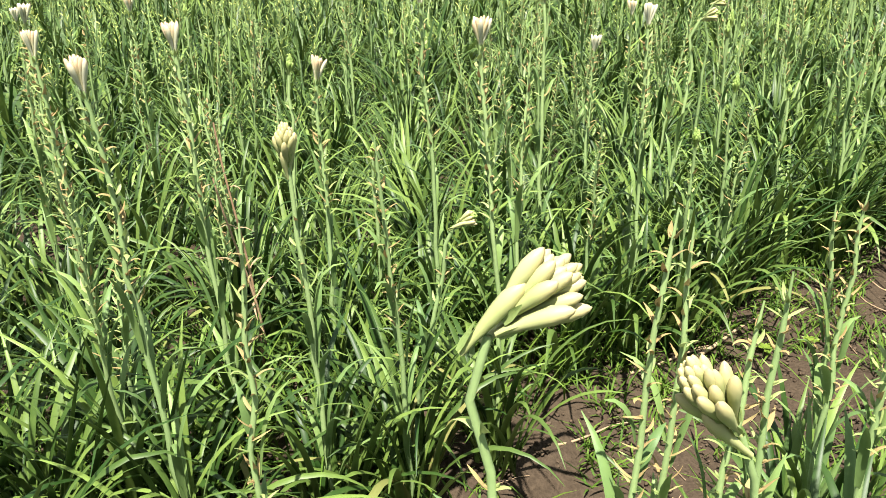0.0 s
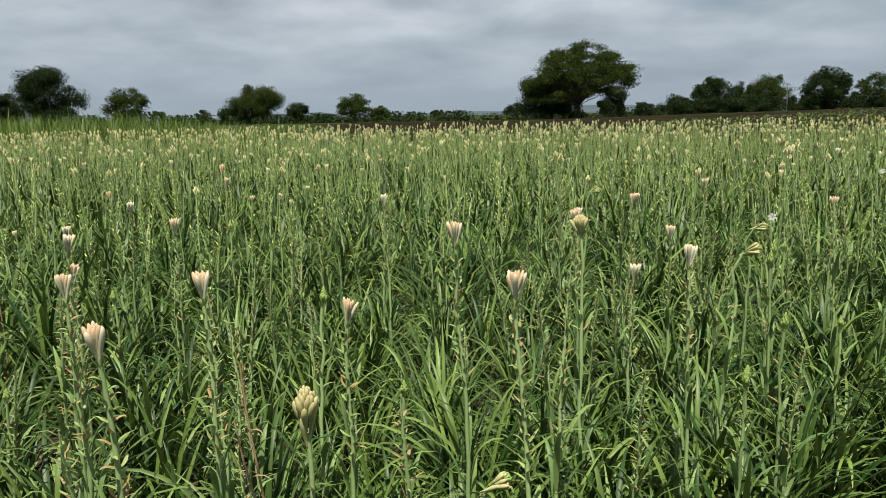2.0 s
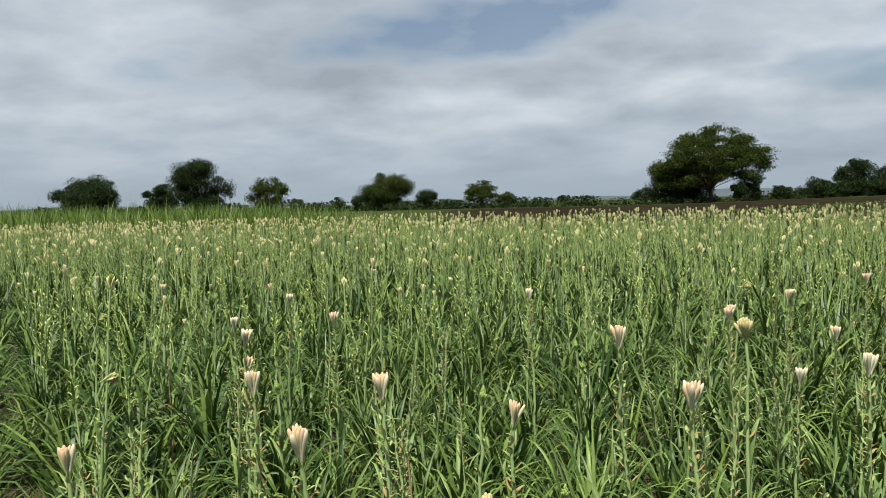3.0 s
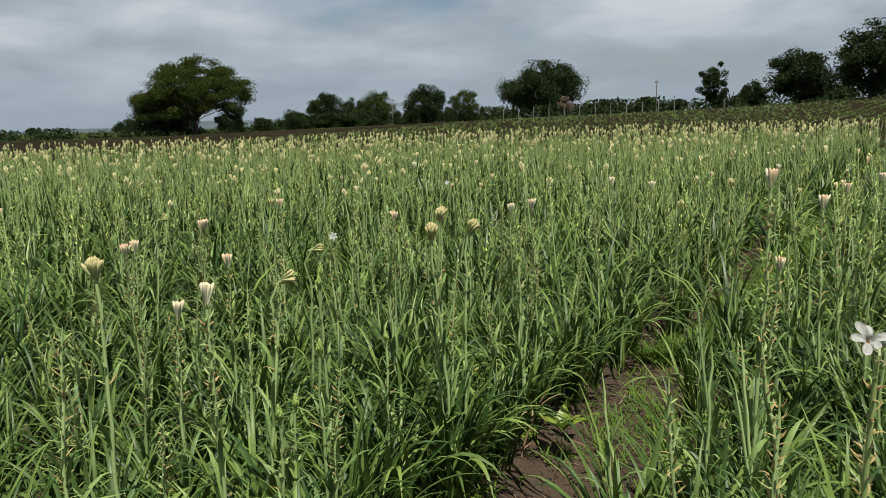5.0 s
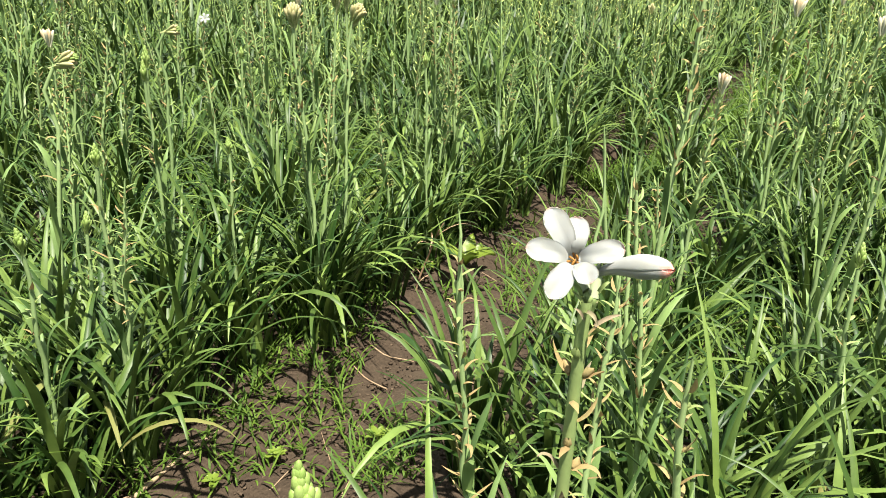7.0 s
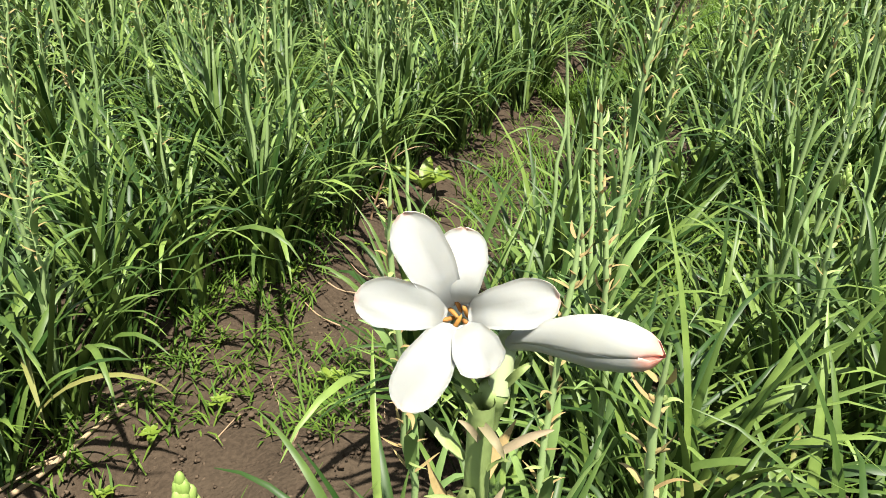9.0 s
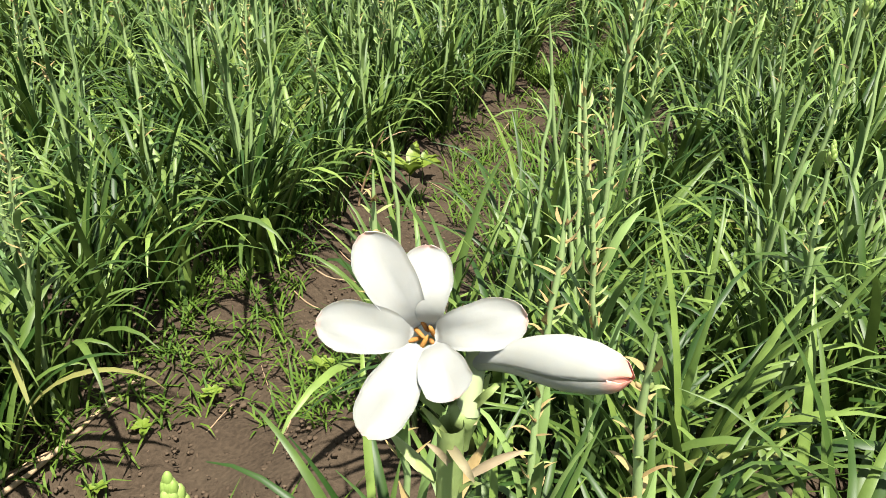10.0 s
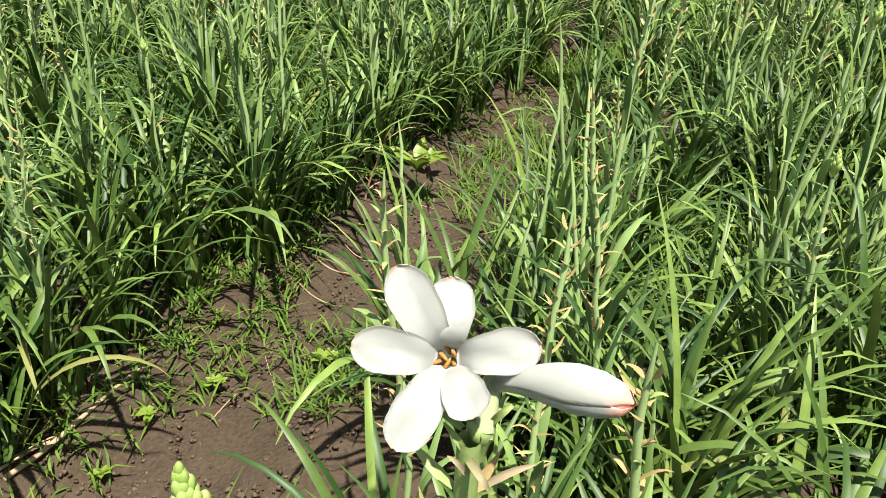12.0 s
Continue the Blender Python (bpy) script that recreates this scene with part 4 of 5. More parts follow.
for i, (dn, d, x, y) in enumerate(sites):
    g = float(land(x, y))
    path_gap = np.hypot(eyes[:, 0] - x, eyes[:, 1] - y).min()
    if i < NEAR:
        n_stalk = 0 if path_gap < 0.75 or math.hypot(x - 1.25, y - 1.2) < 1.0 else int(srng.choice([0, 1, 2], p=[0.30, 0.46, 0.24]))
        young = (y - x) / math.sqrt(2) < FURROW0 and math.hypot(x - 1.6, y - 1.6) < 1.7
        picks = [int(srng.choice(12, p=[0.0] * 7 + [0.04] * 2 + [0.92 / 3] * 3 if young else [0.12] * 7 + [0.08] * 2 + [0.0] * 3)) for _ in range(n_stalk)]
        kind = "spent" if any(p < 7 for p in picks) else ("green" if any(p in (7, 8) for p in picks) else "leafy")
        plant = tagged(new("tuberose_plant"), {"leafy": "tuberose clump of arching green strap leaves"}.get(kind) or PLANT_LABELS[kind], "flower plant", "tuberose plants in the beds")
        plant.location = (x, y, g - 0.01)
        sc = srng.uniform(0.82, 1.12)
        for _ in range(int(srng.integers(2, 4))):
            k = srng.integers(len(CLUMP_NEAR_MESH))
            tuft = part("leaf_tuft", CLUMP_NEAR_MESH[k], plant, at=Matrix.LocRotScale((srng.uniform(-0.03, 0.03), srng.uniform(-0.03, 0.03), 0), Euler((0, 0, srng.uniform(0, 6.28))), (sc, sc, sc * srng.uniform(0.9, 1.1))))
            tagged(tuft, kind="stuff")
        for p in picks:
            hs = srng.uniform(0.78, 1.12)
            m = Matrix.LocRotScale((srng.uniform(-0.04, 0.04), srng.uniform(-0.04, 0.04), 0), Euler((0, 0, srng.uniform(0, 6.28))), (1, 1, hs))
            for nm, me in zip(("stem", "stem_foliage", "bract_spray", "flower_head"), NEAR_DATA[p]):
                if me:
                    tagged(part(nm, me, plant, at=m), kind="" if nm == "stem" else "stuff")
        continue
    mid_zone = d < 7.5 and -56 < math.degrees(math.atan2(x - 0.6, y - 0.3)) < 60
    cl = (CLUMP_MID if mid_zone else CLUMP_FAR)
    v, q = cl[srng.integers(len(cl))]
    sc = srng.uniform(0.8, 1.15)
    if d < 15 or srng.random() < 0.6:
        drop_in([(v, q, LEAF)], srng.uniform(0, 6.28), sc, (x, y, g - 0.01), sc * srng.uniform(0.9, 1.1))
    for _ in range(int(srng.choice([0, 1, 2, 3], p=[0.26, 0.44, 0.24, 0.06] if mid_zone else [0.16, 0.4, 0.32, 0.12]))):
        w = (0.64, 0.12, 0.10, 0.06, 0.04, 0.04) if d < 5 else ((0.60, 0.08, 0.12, 0.11, 0.05, 0.04) if d < 12 else (0.42, 0.10, 0.24, 0.16, 0.04, 0.04))
        kd = KINDS[int(srng.choice(6, p=w))]
        pool = (MID if mid_zone else FAR)[kd]
        drop_in(pool[srng.integers(len(pool))], srng.uniform(0, 6.28), 1.0, (x + srng.uniform(-0.08, 0.08), y + srng.uniform(-0.08, 0.08), g), srng.uniform(0.84, 1.10) + (0.06 if kd != "spent" else 0.0))
field_slots = [(*joined(ps), m) for m, ps in bins.values()]
tagged(new("tuberose_field", quad_mesh("tuberose_field", field_slots)), "dense field of tuberose with pale flower heads on tall spikes", "flower field", kind="stuff")


# ---- weeds, straw and clods in the furrows ----
def blades(rng, spots, lo, hi, width, segs=3, per=1):
    out = []
    base = [ribbon(*(lambda L: (L[0], strap_width(width, segs), L[1]))(leaf_line(rng, 1.0, rng.uniform(40, 85), rng.uniform(-40, 50), 0, segs, rng.uniform(-40, 40))), flat=True) for _ in range(24)]
    for x, y in spots:
        z = float(land(x, y))
        for _ in range(per):
            v, q = base[rng.integers(24)]
            ln = rng.uniform(lo, hi)
            mid_line = v.reshape(-1, 2, 3).mean(1, keepdims=True)
            v2 = ((v.reshape(-1, 2, 3) - mid_line) + mid_line * ln).reshape(-1, 3)
            out.append((turned(v2, rng.uniform(0, 6.28), 1.0, (x + rng.uniform(-0.03, 0.03), y + rng.uniform(-0.03, 0.03), z - 0.004)), q))
    return joined(out)


grng = np.random.default_rng(21)


def scatter(n, centre, spread, keep):
    got = []
    while len(got) < n:
        x, y = grng.normal(centre[0], spread), grng.normal(centre[1], spread)
        if keep(x, y):
            got.append((x, y))
    return got


def patchy(x, y):
    return math.sin(x * 3.1 + 1.3) * math.sin(y * 2.7 + x) + 0.5 * math.sin(x * 7.3 - y * 5.9)


furrow_spots = scatter(1050, (1.5, 2.5), 1.4, lambda x, y: y > -0.5 and across_bed(x, y) < 0.40 and patchy(x * 1.6, y * 1.6) > -0.15 + 0.25 * grng.random() and math.hypot(x - 1.95, y - 3.05) > 0.3)
v, q = blades(grng, furrow_spots, 0.03, 0.13, 0.0056, 3, per=6)
tagged(new("furrow_grass", quad_mesh("furrow_grass", [(v, q, GRASS)])), "short green weed grass creeping over the furrow soil", "grass", kind="stuff")
bed_spots = scatter(6500, (0.8, 3.6), 3.6, lambda x, y: y > -0.5 and across_bed(x, y) > 0.36 and patchy(x * 0.6 + 4, y * 0.6) > -0.2)
v, q = blades(grng, bed_spots, 0.16, 0.44, 0.0060, 4, per=6)
tagged(new("bed_grass", quad_mesh("bed_grass", [(v, q, GRASS)])), "fine light green grass growing between the tuberose clumps", "grass", kind="stuff")

next_spots = []
while len(next_spots) < 4200:
    u = 5.4 + 10 * grng.random() ** 1.5
    v = grassy_way(u) + grng.normal(0, 0.17)
    next_spots.append((u * U[0] + v * W[0], u * U[1] + v * W[1]))
v, q = blades(grng, next_spots, 0.05, 0.17, 0.0060, 3, per=6)
tagged(new("path_grass", quad_mesh("path_grass", [(v, q, GRASS)])), "low yellow-green grass over the far end of the furrow", "grass", kind="stuff")

clods = []
for x, y in scatter(9500, (1.4, 2.5), 1.2, lambda x, y: across_bed(x, y) < 0.34):
    r = grng.uniform(0.0015, 0.0075) * (1.7 if grng.random() < 0.06 else 1.0)
    a = grng.uniform(0, 6.28)
    cube = np.array([(i, j, k) for i in (-1, 1) for j in (-1, 1) for k in (-1, 1)], float) * grng.uniform(0.3, 1.0, (8, 3))
    quads = np.array(((0, 1, 3, 2), (4, 6, 7, 5), (0, 4, 5, 1), (2, 3, 7, 6), (0, 2, 6, 4), (1, 5, 7, 3)))
    clods.append((turned(cube, a, r, (x, y, float(land(x, y)) + r * 0.3), r * 0.7), quads))
tagged(new("soil_clods", quad_mesh("soil_clods", [(*joined(clods), CLOD)])), "loose crumbs and small clods of dry brown soil", "soil", kind="stuff")


def straw(x, y, angle, length, thick=0.003, label="dry brown straw stalk lying on the soil"):
    s = np.linspace(-0.5, 0.5, 7)
    px, py = x + s * length * math.cos(angle), y + s * length * math.sin(angle)
    py = py + 0.03 * length * np.sin(s * 5)
    line = np.stack([px - x, py - y, land(px, py) + thick + 0.004], 1)
    ob = tagged(new("straw", quad_mesh("straw", [(*tube(line, np.linspace(thick, thick * 0.6, 7), 6), STRAW)])), label, "straw", "straw on the soil")
    ob.location = (x, y, 0)


straw(1.00, 2.48, 0.75, 0.42, 0.007, "thick pale dry stalk lying along the bed")
straw(0.80, 2.33, 0.55, 0.30, 0.005)
straw(0.88, 2.40, 0.4, 0.16)
straw(1.72, 3.02, -0.6, 0.16)
straw(1.62, 2.90, 2.2, 0.14)
straw(1.45, 2.40, 1.1, 0.12)
straw(0.55, 1.98, 0.6, 0.25, 0.004)
straw(2.75, 3.95, 0.8, 0.2)
for _ in range(40):
    p = scatter(1, (1.3, 2.45), 0.9, lambda x, y: across_bed(x, y) < 0.33)[0]
    straw(p[0], p[1], grng.uniform(0, 3.14), grng.uniform(0.05, 0.16), grng.uniform(0.001, 0.0022))


def dry_stalk(x, y, height, lean):
    ob = tagged(new("dry_stalk"), "thin reddish-brown dead stalk standing among the leaves", "dead stalk", "dead stalks")
    ob.location = (x, y, float(land(x, y)) - 0.01)
    line = stalk_line(height, lean, (0.02, 0.015), 9)
    part("stem", quad_mesh("stem", [(*tube(line, np.linspace(0.0045, 0.0022, 9), 6), DEAD)]), ob)
    r = np.random.default_rng(int(abs(x * 1000)))
    for i in range(6):
        li, side = leaf_line(r, r.uniform(0.05, 0.14), 50, r.uniform(-80, 0), i * 137, 4, 30)
        v, q = ribbon(li, strap_width(0.006, 4), side, 0.5)
        part("dry_leaf", quad_mesh("dry_leaf", [(v + along(line, 0.15 + 0.13 * i), q, DEAD)]), ob)


DEAD = material("dead_stalk", (0.22, 0.135, 0.075), (0.30, 0.21, 0.12), rough=0.85, grain=90, bump=0.2)
dry_stalk(-0.33, 2.00, 0.82, (-0.03, 0.02))
dry_stalk(-0.30, 1.97, 0.70, (-0.06, 0.0))
dry_stalk(-2.2, 3.6, 0.75, (0.05, 0.0))
dry_stalk(1.9, 3.35, 0.30, (0.1, -0.05))


def oval_leaf(length, width, tilt, azim, lobes=0.0):
    rows, cols = 7, 5
    s, t = np.linspace(0, 1, rows), np.linspace(-1, 1, cols)
    w = np.sin(np.clip(s * 0.97 + 0.03, 0, 1) * np.pi) ** 0.8 * width * 0.5 * (1 + lobes * np.cos(s * 12))
    g = np.zeros((rows, cols, 3))
    g[..., 0] = s[:, None] * length
    g[..., 1] = w[:, None] * t[None]
    g[..., 2] = 0.18 * length * np.sin(s * 2.4)[:, None] + 0.12 * width * (t ** 2)[None] + 0.05 * length * np.sin(s * 9)[:, None] * t[None] ** 2
    ct, st = math.cos(radians(tilt)), math.sin(radians(tilt))
    v = g.reshape(-1, 3) @ np.array(((ct, 0, st), (0, 1, 0), (-st, 0, ct)))
    return turned(v, radians(azim)), strip_quads(rows, cols)


def broad_weed(x, y, height, size, count, label, lobes=0.0):
    g = float(land(x, y))
    ob = tagged(new("weed"), label, "weed", "broad-leaved weeds")
    ob.location = (x, y, g)
    r = np.random.default_rng(int(abs(x * 1000)))
    part("stem", quad_mesh("stem", [(*tube(stalk_line(height, (0.01, 0.01), (0.003, 0.002), 5), np.linspace(0.0022, 0.0012, 5), 6), STEM_LEAF)]), ob)
    for i in range(count):
        v, q = oval_leaf(size * r.uniform(0.75, 1.1), size * r.uniform(0.36, 0.55), r.uniform(-8, 14) if height < 0.1 else r.uniform(5, 35), i * 137.5, lobes)
        part("leaf", quad_mesh("leaf", [(v + np.array((0.008, 0.008, height * (0.82 + 0.18 * i / count))), q, BROADLEAF)]), ob)


broad_weed(1.115, 2.468, 0.03, 0.034, 7, "small bright green weed rosette on bare soil")
broad_weed(1.28, 2.55, 0.03, 0.032, 7, "small bright green weed rosette on bare soil")
broad_weed(1.557, 2.55, 0.04, 0.04, 9, "small bright green weed rosette on bare soil")
broad_weed(1.13, 2.66, 0.02, 0.02, 5, "tiny green weed seedling on bare soil")
broad_weed(2.09, 3.36, 0.16, 0.125, 6, "yellow-green broad-leaved weed at the edge of the bed", 0.12)
broad_weed(2.20, 3.52, 0.10, 0.07, 6, "yellow-green broad-leaved weed at the edge of the bed", 0.12)
for _ in range(16):
    p = scatter(1, (1.9, 2.95), 0.9, lambda x, y: across_bed(x, y) < 0.33)[0]
    broad_weed(p[0], p[1], 0.03, grng.uniform(0.018, 0.034), 6, "small bright green weed rosette on bare soil")

# ---- tall grass crop beyond the beds ----
trng = np.random.default_rng(8)
spots = []
while len(spots) < 26000:
    x = trng.uniform(-75, -8)
    y0 = 25.2
    y = y0 + abs(trng.normal(0, 1)) * 7 * (1 if x < -14 else 0.6)
    if y < 25.2 + 0.9 * (-x - 7):
        spots.append((x, y))
tall = []
tall_base = [(leaf_line(trng, 1.0, trng.uniform(76, 89), trng.uniform(-10, 80), 0, 4, trng.uniform(-30, 30))) for _ in range(20)]
for x, y in spots:
    L, S = tall_base[trng.integers(20)]
    h = trng.uniform(1.30, 1.85) * (1.0 if trng.random() < 0.97 else 1.2) * (0.72 + 0.28 * min(1, (-x - 8) / 8))
    v, q = ribbon(L * h, strap_width(trng.uniform(0.018, 0.036), 4), S, flat=True)
    tall.append((turned(v, trng.uniform(0, 6.28), 1.0, (x, y, float(land(x, y)))), q))
tagged(new("tall_grass_crop", quad_mesh("tall_grass_crop", [(*joined(tall), TALL_GRASS)])), "band of tall bright green fodder grass beyond the field", "grass", kind="stuff")

# ---- seedlings in rows on the ploughed land ----
seed_pieces = []
seed_base = [joined([(lambda LS: ribbon(LS[0] * trng.uniform(0.16, 0.30), strap_width(0.075, 2), LS[1], flat=True))(leaf_line(trng, 1.0, trng.uniform(30, 70), trng.uniform(-20, 30), k * 90 + trng.uniform(-20, 20), 2)) for k in range(4)]) for _ in range(6)]
for row in np.arange(-30, 60, 1.15):
    for s in np.arange(0, 95, 0.75):
        x, y = row + s * 0.82 + trng.normal(0, 0.08), 27 + s * 0.57 - row * 0.35 + trng.normal(0, 0.08)
        r, b = math.hypot(x, y), math.degrees(math.atan2(x, y))
        if in_field(x, y - 1.2) or r > 92 or not -14 < b < 62 or trng.random() < 0.3:
            continue
        v, q = seed_base[trng.integers(6)]
        seed_pieces.append((turned(v, trng.uniform(0, 6.28), trng.uniform(0.8, 1.5), (x, y, float(land(x, y)))), q))
tagged(new("crop_seedlings", quad_mesh("crop_seedlings", [(*joined(seed_pieces), SEEDLING)])), "rows of young green seedlings on dark ploughed soil", "crop", kind="stuff")


# ---- trees ----
def tree(x, y, width, height, style, label, leaf=0.17, crown=CROWN_DARK, name="tree", fill=1.0):
    """A tree with limbs and a crown of many small leaf sprays, in clusters with gaps."""
    r = np.random.default_rng(int(abs(x * 131 + y * 17)))
    g = float(land(x, y))
    ob = tagged(new(name), label, "tree" if name == "tree" else "shrub", "trees round the fields")
    ob.location = (x, y, g - 0.1)
    flatten, low, trunk_top = {"umbrella": (0.6, 0.34, 0.26), "round": (0.9, 0.06, 0.15), "airy": (0.6, 0.40, 0.35), "tall": (1.0, 0.12, 0.22), "bush": (0.9, 0.0, 0.05), "dome": (0.55, 0.2, 0.17)}[style]
    centres, count = [], {"umbrella": 80, "round": 80, "airy": 36, "tall": 46, "bush": 30, "dome": 170}[style] + (70 if width > 12 else 0)
    while len(centres) < count:
        if style == "dome":
            # a broad dome, hanging low on its west side and open below on the east
            rr, turn = math.sqrt(r.random()), r.uniform(0, 6.283)
            cx0, cy0 = rr * math.cos(turn), rr * math.sin(turn)
            roof = (1.0 - 0.40 * rr ** 2.0) * (1 + 0.04 * math.sin(turn * 3 + 1) + 0.04 * math.sin(cx0 * 9)) - 0.08 * max(0, -cx0)
            floor_z = 0.32 if cx0 > -0.25 else 0.24
            zz = roof - (roof - floor_z) * r.random() ** 1.6
            centres.append(np.array((cx0 * width * 0.47, cy0 * width * 0.40, min(zz, 1.0) * height * 0.95)))
            continue
        d = r.normal(0, 1, 3)
        d /= np.linalg.norm(d)
        if style in ("umbrella", "airy"):
            d[2] = abs(d[2])
        rad = r.uniform(0.12, 1.0) ** 0.4
        up01 = d[2] * rad if style in ("umbrella", "airy") else d[2] * rad * 0.5 + 0.5
        turn = math.atan2(d[1], d[0])
        lump = 1 + 0.09 * math.sin(turn * 3 + x) + 0.06 * math.sin(turn * 5 + y)
        zz = low + (1 - low) * up01 * (1 - 0.10 * (lump - 1) * 5)
        centres.append(np.array((d[0] * rad * width * 0.46 * lump, d[1] * rad * width * 0.46 * lump, min(zz, 1.0) * height * 0.93)))
    limbs = []
    fork = np.array((0, 0, height * trunk_top))
    tr = (0.012 if style == "dome" else 0.020) * width + 0.05
    limbs.append(tube(np.stack([np.array((0, 0, 0)), fork * 0.5 + np.array((tr * 0.4, 0, 0)), fork]), (tr * 1.35, tr, tr * 0.8), 8))
    for c in centres[::4]:
        s = np.linspace(0, 1, 5)[:, None]
        k = fork + (c - fork) * np.array((0.35, 0.35, 0.6))
        line = (1 - s) ** 2 * fork + 2 * s * (1 - s) * k + s ** 2 * c
        limbs.append(tube(line, np.linspace(tr * (0.30 if style == "dome" else 0.42), tr * 0.05, 5), 5))
    part("trunk", quad_mesh("trunk", [(*joined(limbs), BARK)]), ob, "dark bare trunk and limbs")
    n_leaf = int(fill * {"umbrella": 1.0, "round": 2.0, "airy": 0.9, "tall": 1.4, "bush": 1.7, "dome": 1.4}[style] * 6.9 * width * height / leaf ** 2)
    n_leaf = min(n_leaf, 60000 if style == "dome" else 42000)
    which = r.integers(0, count, n_leaf)
    cc = np.array(centres)[which]
    spread = (0.75 if width > 12 else 1.0) * width * {"umbrella": 0.155, "round": 0.165, "airy": 0.12, "tall": 0.16, "bush": 0.18, "dome": 0.125}[style]
    size_c = r.uniform(0.6, 1.25, count)[which][:, None]
    off = r.normal(0, 1, (n_leaf, 3))
    off *= spread * size_c * r.random((n_leaf, 1)) ** 0.42 / np.linalg.norm(off, axis=1, keepdims=True)
    off *= np.array((1, 1, flatten * 0.8))
    p = cc + off
    p[:, 2] = np.clip(p[:, 2], 0.05, height)
    a = r.normal(0, 1, (n_leaf, 3))
    a /= np.linalg.norm(a, axis=1, keepdims=True)
    b = np.cross(a, r.normal(0, 1, (n_leaf, 3)))
    b /= np.linalg.norm(b, axis=1, keepdims=True)
    sz = leaf * r.uniform(0.7, 1.25, (n_leaf, 1)) * (1.6 - 0.8 * np.clip(np.linalg.norm(off, axis=1, keepdims=True) / (spread * 1.1), 0, 1))
    v = np.stack([p - a * sz * 0.7, p + b * sz * 0.30, p + a * sz * 0.7, p - b * sz * 0.30], 1).reshape(-1, 3)
    q = np.arange(n_leaf * 4).reshape(-1, 4)
    part("crown", quad_mesh("crown", [(v, q, crown)], False), ob)
    return ob


def at_bearing(bearing, r, width_deg, top_deg, style, label, **kw):
    """A tree by compass bearing and distance; its spread and top as degrees seen from the way."""
    b = radians(bearing)
    x, y = r * math.sin(b) + 0.4, r * math.cos(b) + 0.35
    top = 1.46 + r * math.tan(radians(top_deg))
    w = 2 * r * math.tan(radians(width_deg / 2))
    return tree(x, y, w, top - float(land(x, y)) + 0.1, style, label, **kw)


DARK, OLIVE = "dark green broad-leaved tree beyond the field", "olive-green thorn tree with a spreading crown"
at_bearing(-47.5, 150, 2.2, 1.2, "round", DARK)
at_bearing(-40.7, 130, 4.15, 2.55, "round", "dense dark round-crowned tree beyond the tall grass")
at_bearing(-36.0, 136, 2.3, 1.95, "round", DARK)
at_bearing(-33.5, 132, 4.2, 3.65, "round", "tall dark lumpy-crowned tree beyond the tall grass", fill=0.85)
at_bearing(-29.0, 140, 2.8, 2.2, "round", "olive-green round thorn tree beyond the tall grass", crown=CROWN_OLIVE, fill=0.7)
at_bearing(-27.2, 141, 1.2, 0.9, "airy", OLIVE, crown=CROWN_OLIVE)
at_bearing(-24.2, 150, 1.4, 0.62, "bush", DARK)
at_bearing(-22.4, 150, 1.8, 0.80, "bush", DARK)
at_bearing(-20.6, 150, 3.6, 2.32, "round", "grey-green feathery acacia with an open crown", crown=CROWN_OLIVE)
at_bearing(-17.9, 150, 1.75, 1.12, "round", OLIVE, crown=CROWN_DARK)
at_bearing(-14.0, 150, 2.8, 1.70, "umbrella", "flat-topped thorn tree with a thin trunk", crown=CROWN_OLIVE)
at_bearing(-12.2, 152, 1.8, 0.75, "umbrella", "small flat-topped thorn tree", crown=CROWN_OLIVE)
at_bearing(-8.1, 160, 1.2, 0.45, "bush", DARK)
at_bearing(-2.6, 140, 2.0, 0.82, "umbrella", "small dark thorn tree beside the big acacia")
at_bearing(-0.2, 133, 4.4, 2.9, "round", "dark low tree under the big acacia", fill=1.3)
at_bearing(1.7, 130, 7.6, 5.0, "dome", "large spreading acacia with a forked dark trunk", leaf=0.19, crown=CROWN_OLIVE, fill=1.0)
at_bearing(4.0, 126, 2.1, 1.6, "bush", "dense dark bush under the big acacia", fill=1.3)
at_bearing(6.1, 126, 1.45, 0.68, "bush", DARK)
at_bearing(8.1, 126, 2.1, 1.12, "bush", DARK)
at_bearing(10.4, 124, 2.5, 2.25, "round", DARK)
at_bearing(12.1, 126, 1.6, 1.80, "round", DARK)
at_bearing(14.0, 124, 2.9, 2.30, "round", "grey-green thorn tree with an open crown", crown=CROWN_OLIVE, fill=0.6)
for bearing, spread, top_deg in ((9.3, 2.4, 0.9), (11.4, 2.2, 0.95), (13.2, 2.3, 0.9), (15.7, 1.9, 0.78), (16.4, 1.3, 1.0), (19.0, 1.9, 0.8), (20.6, 1.2, 0.55), (23.4, 1.4, 0.6), (28.6, 1.6, 0.9), (34.6, 1.8, 0.95), (39.0, 2.0, 1.2), (44.3, 2.2, 1.5)):
    at_bearing(bearing, 121, spread, top_deg, "bush", "low dark hedge bush between the trees", name="bush")
at_bearing(17.5, 122, 2.9, 2.58, "round", DARK)
at_bearing(20.0, 122, 2.3, 2.25, "round", "slim tree with a thin open crown", crown=CROWN_OLIVE, fill=0.45)
at_bearing(21.4, 170, 0.5, 0.98, "tall", "small dark round tree standing far off")
at_bearing(25.7, 118, 5.9, 3.90, "round", "broad round dark tree with a shaggy outline", leaf=0.2)
at_bearing(27.1, 113, 1.2, 1.55, "bush", "dry reddish-brown shrub under the round tree", crown=CROWN_DRY, name="shrub")
at_bearing(30.0, 118, 0.9, 1.15, "bush", DARK)
at_bearing(32.5, 118, 1.7, 1.15, "bush", DARK)
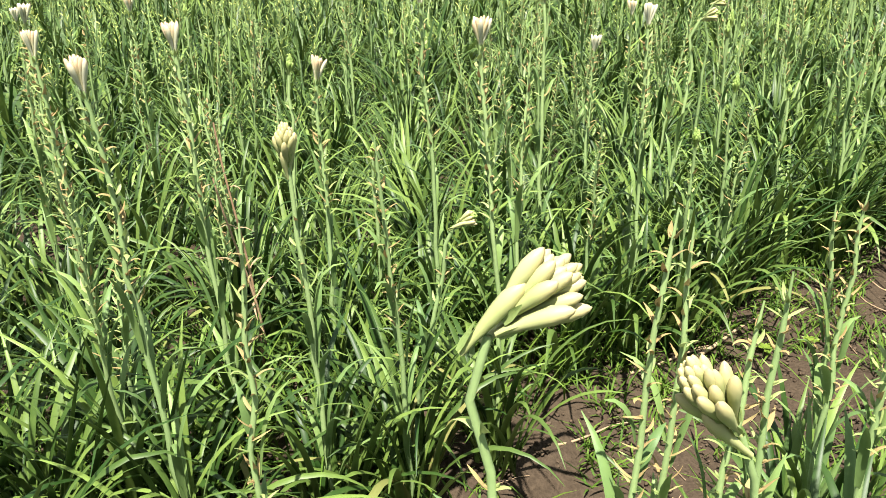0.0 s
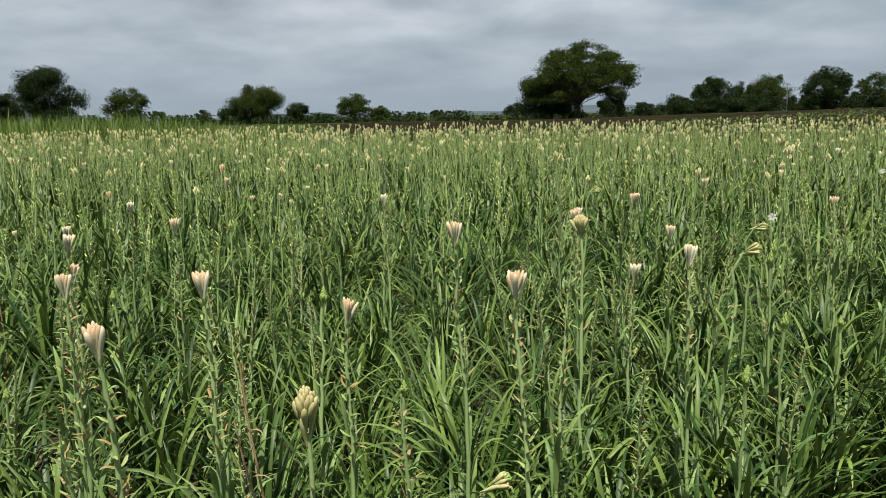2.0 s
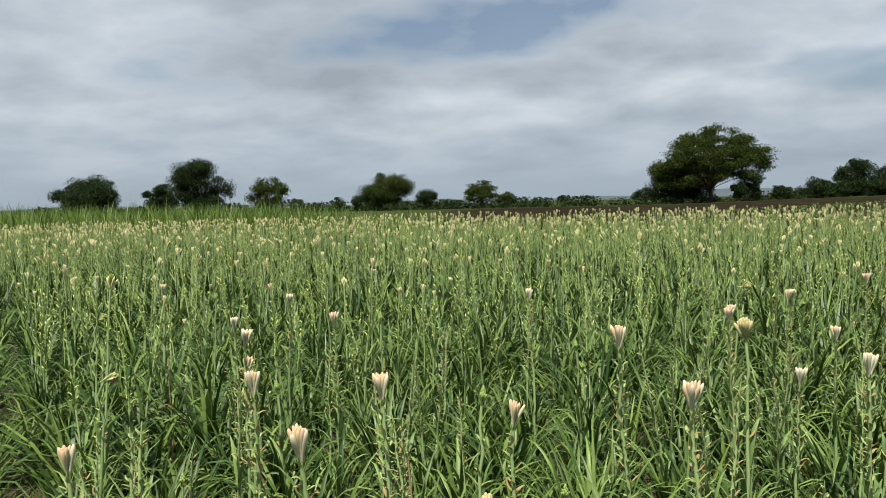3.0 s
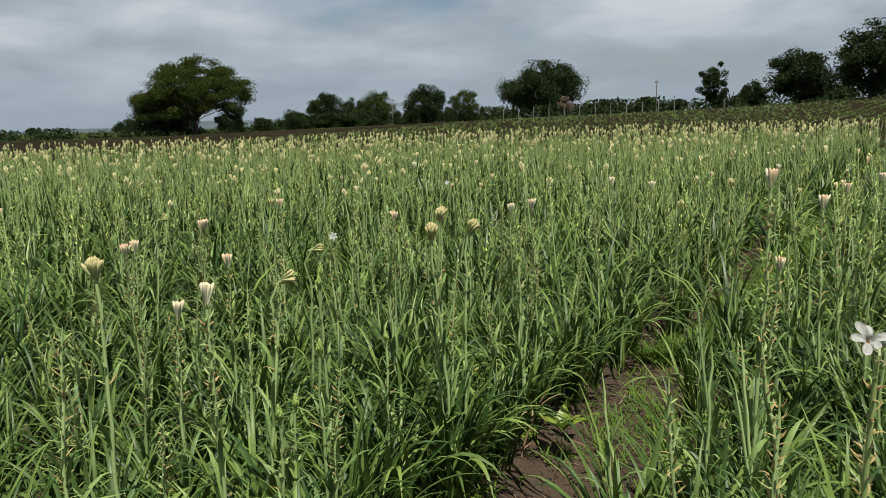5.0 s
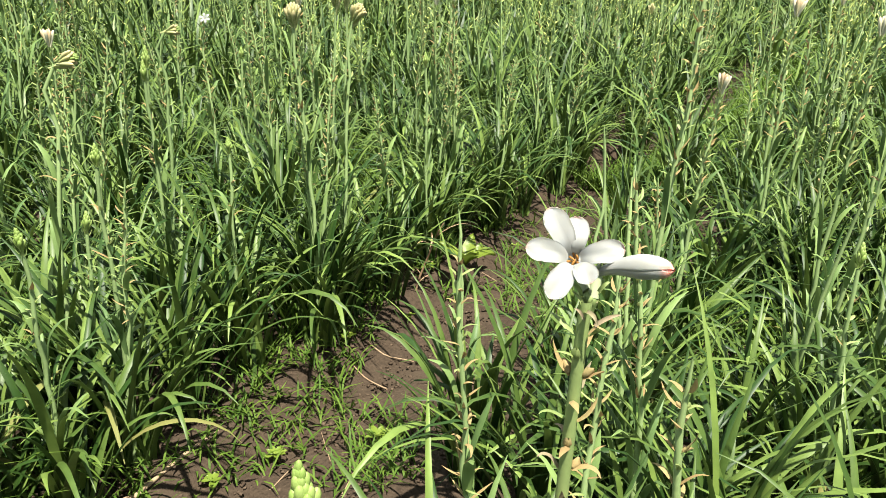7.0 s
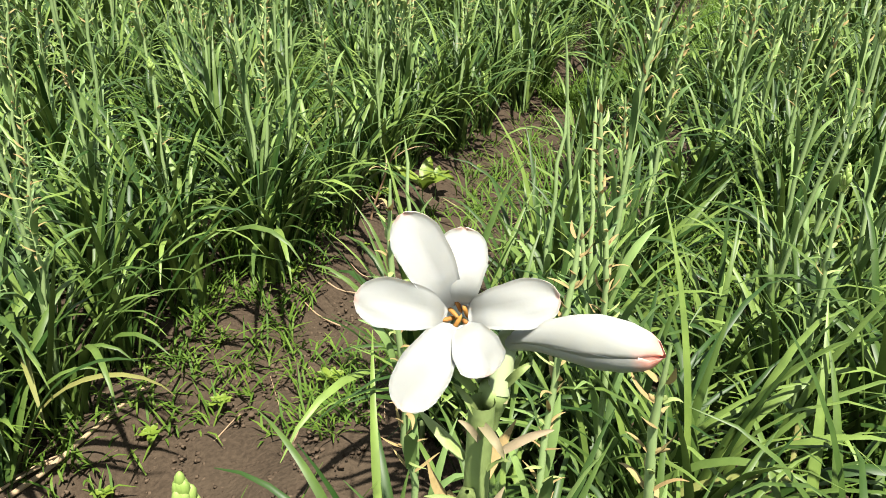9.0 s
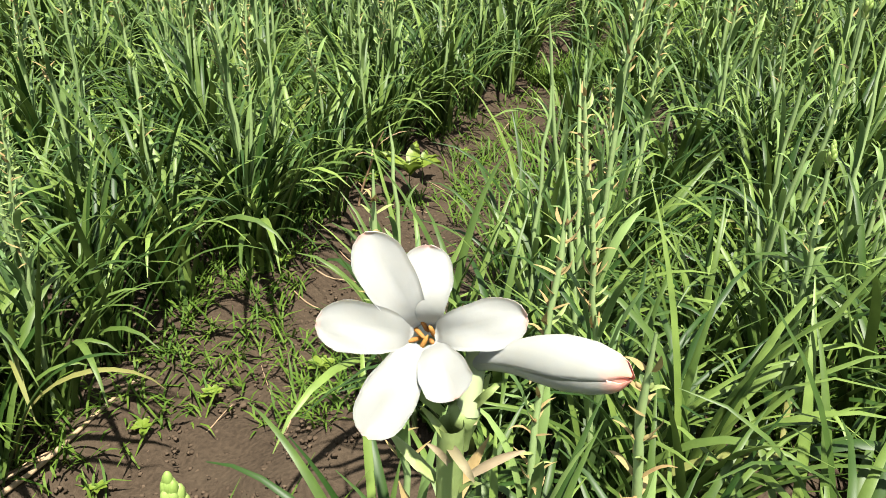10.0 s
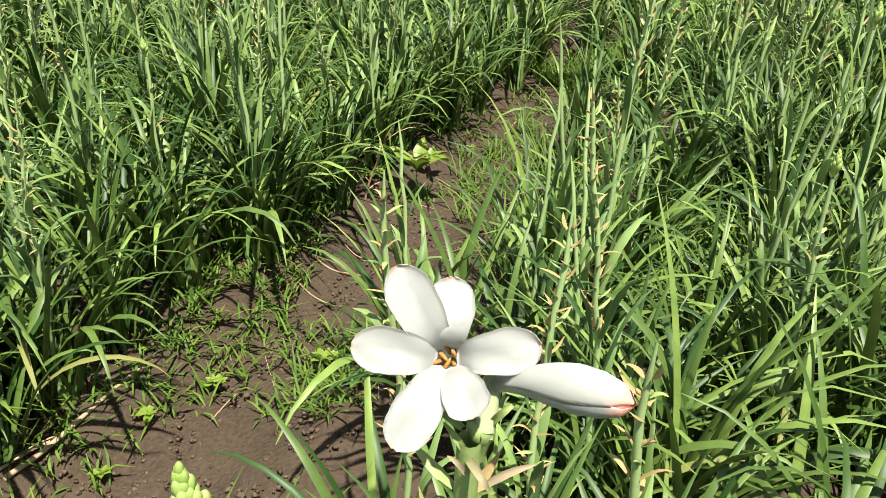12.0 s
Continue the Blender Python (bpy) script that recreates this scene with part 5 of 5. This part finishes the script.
at_bearing(37.0, 105, 2.05, 3.35, "tall", "tall narrow dark tree with loose leaves")
at_bearing(39.5, 104, 1.7, 2.05, "round", DARK)
at_bearing(42.2, 100, 3.9, 4.05, "round", "tall dark broad-leaved tree at the field edge", leaf=0.2)
at_bearing(46.2, 92, 4.2, 5.35, "round", "tall dark broad-leaved tree at the field edge", leaf=0.2)
at_bearing(51.0, 92, 4.5, 5.0, "round", "tall dark broad-leaved tree at the field edge", leaf=0.2)

# scrub along the far edge
brng = np.random.default_rng(14)
scrub = []
for _ in range(380):
    b = radians(brng.uniform(-52, 58))
    r = brng.uniform(128, 175) if b < 0.4 else brng.uniform(108, 125)
    x, y = r * math.sin(b), r * math.cos(b)
    g, w, h = float(land(x, y)), brng.uniform(1.8, 5.0), brng.uniform(0.6, 2.3)
    n = int(w * h * 32)
    p = np.clip(brng.normal(0, 1, (n, 3)), -1.4, 1.4) * np.array((w * 0.3, w * 0.3, h * 0.35)) + np.array((x, y, g + h * 0.35))
    a = brng.normal(0, 1, (n, 3)) * 0.13
    c = brng.normal(0, 1, (n, 3)) * 0.09
    scrub.append((np.stack([p - a, p + c, p + a, p - c], 1).reshape(-1, 3), np.arange(n * 4).reshape(-1, 4)))
tagged(new("scrub", quad_mesh("scrub", [(*joined(scrub), CROWN_DARK)], False)), "low green scrub along the far field boundary", "scrub", kind="stuff")


def power_pole(bearing, r, height):
    b = radians(bearing)
    x, y = r * math.sin(b) + 0.4, r * math.cos(b) + 0.35
    ob = tagged(new("power_pole"), "pale concrete power pole with a short crossarm", "pole", "power poles")
    ob.location = (x, y, float(land(x, y)) - 0.2)
    part("post", quad_mesh("post", [(*tube(np.array(((0, 0, 0), (0, 0, height * 0.5), (0, 0, height))), (0.07, 0.06, 0.045), 8), POLE)]), ob)
    part("crossarm", quad_mesh("crossarm", [(*tube(np.array(((-0.22, 0, height - 0.3), (0, 0, height - 0.3), (0.22, 0, height - 0.3))), (0.05, 0.05, 0.05), 6), POLE)]), ob)
    for dx in (-0.18, 0.18):
        part("insulator", quad_mesh("insulator", [(*tube(np.array(((dx, 0, height - 0.26), (dx, 0, height - 0.16), (dx, 0, height - 0.06))), (0.04, 0.06, 0.03), 6), POLE)]), ob)


power_pole(15.1, 120, 4.0)
power_pole(33.3, 112, 4.2)


def fence_post(x, y):
    h = 1.25
    ob = new("fence_post", quad_mesh("fence_post", [(*tube(np.array(((0, 0, -0.1), (0.01, 0, h * 0.5), (0.02, 0.01, h))), (0.07, 0.065, 0.05), 6), POLE)]))
    ob.location = (x, y, float(land(x, y)))
    tagged(ob, "short pale fence post at the field boundary", "fence post", "fence posts")


for k in range(15):
    b = radians(23 + k * 1.05)
    fence_post(107 * math.sin(b), 107 * math.cos(b))
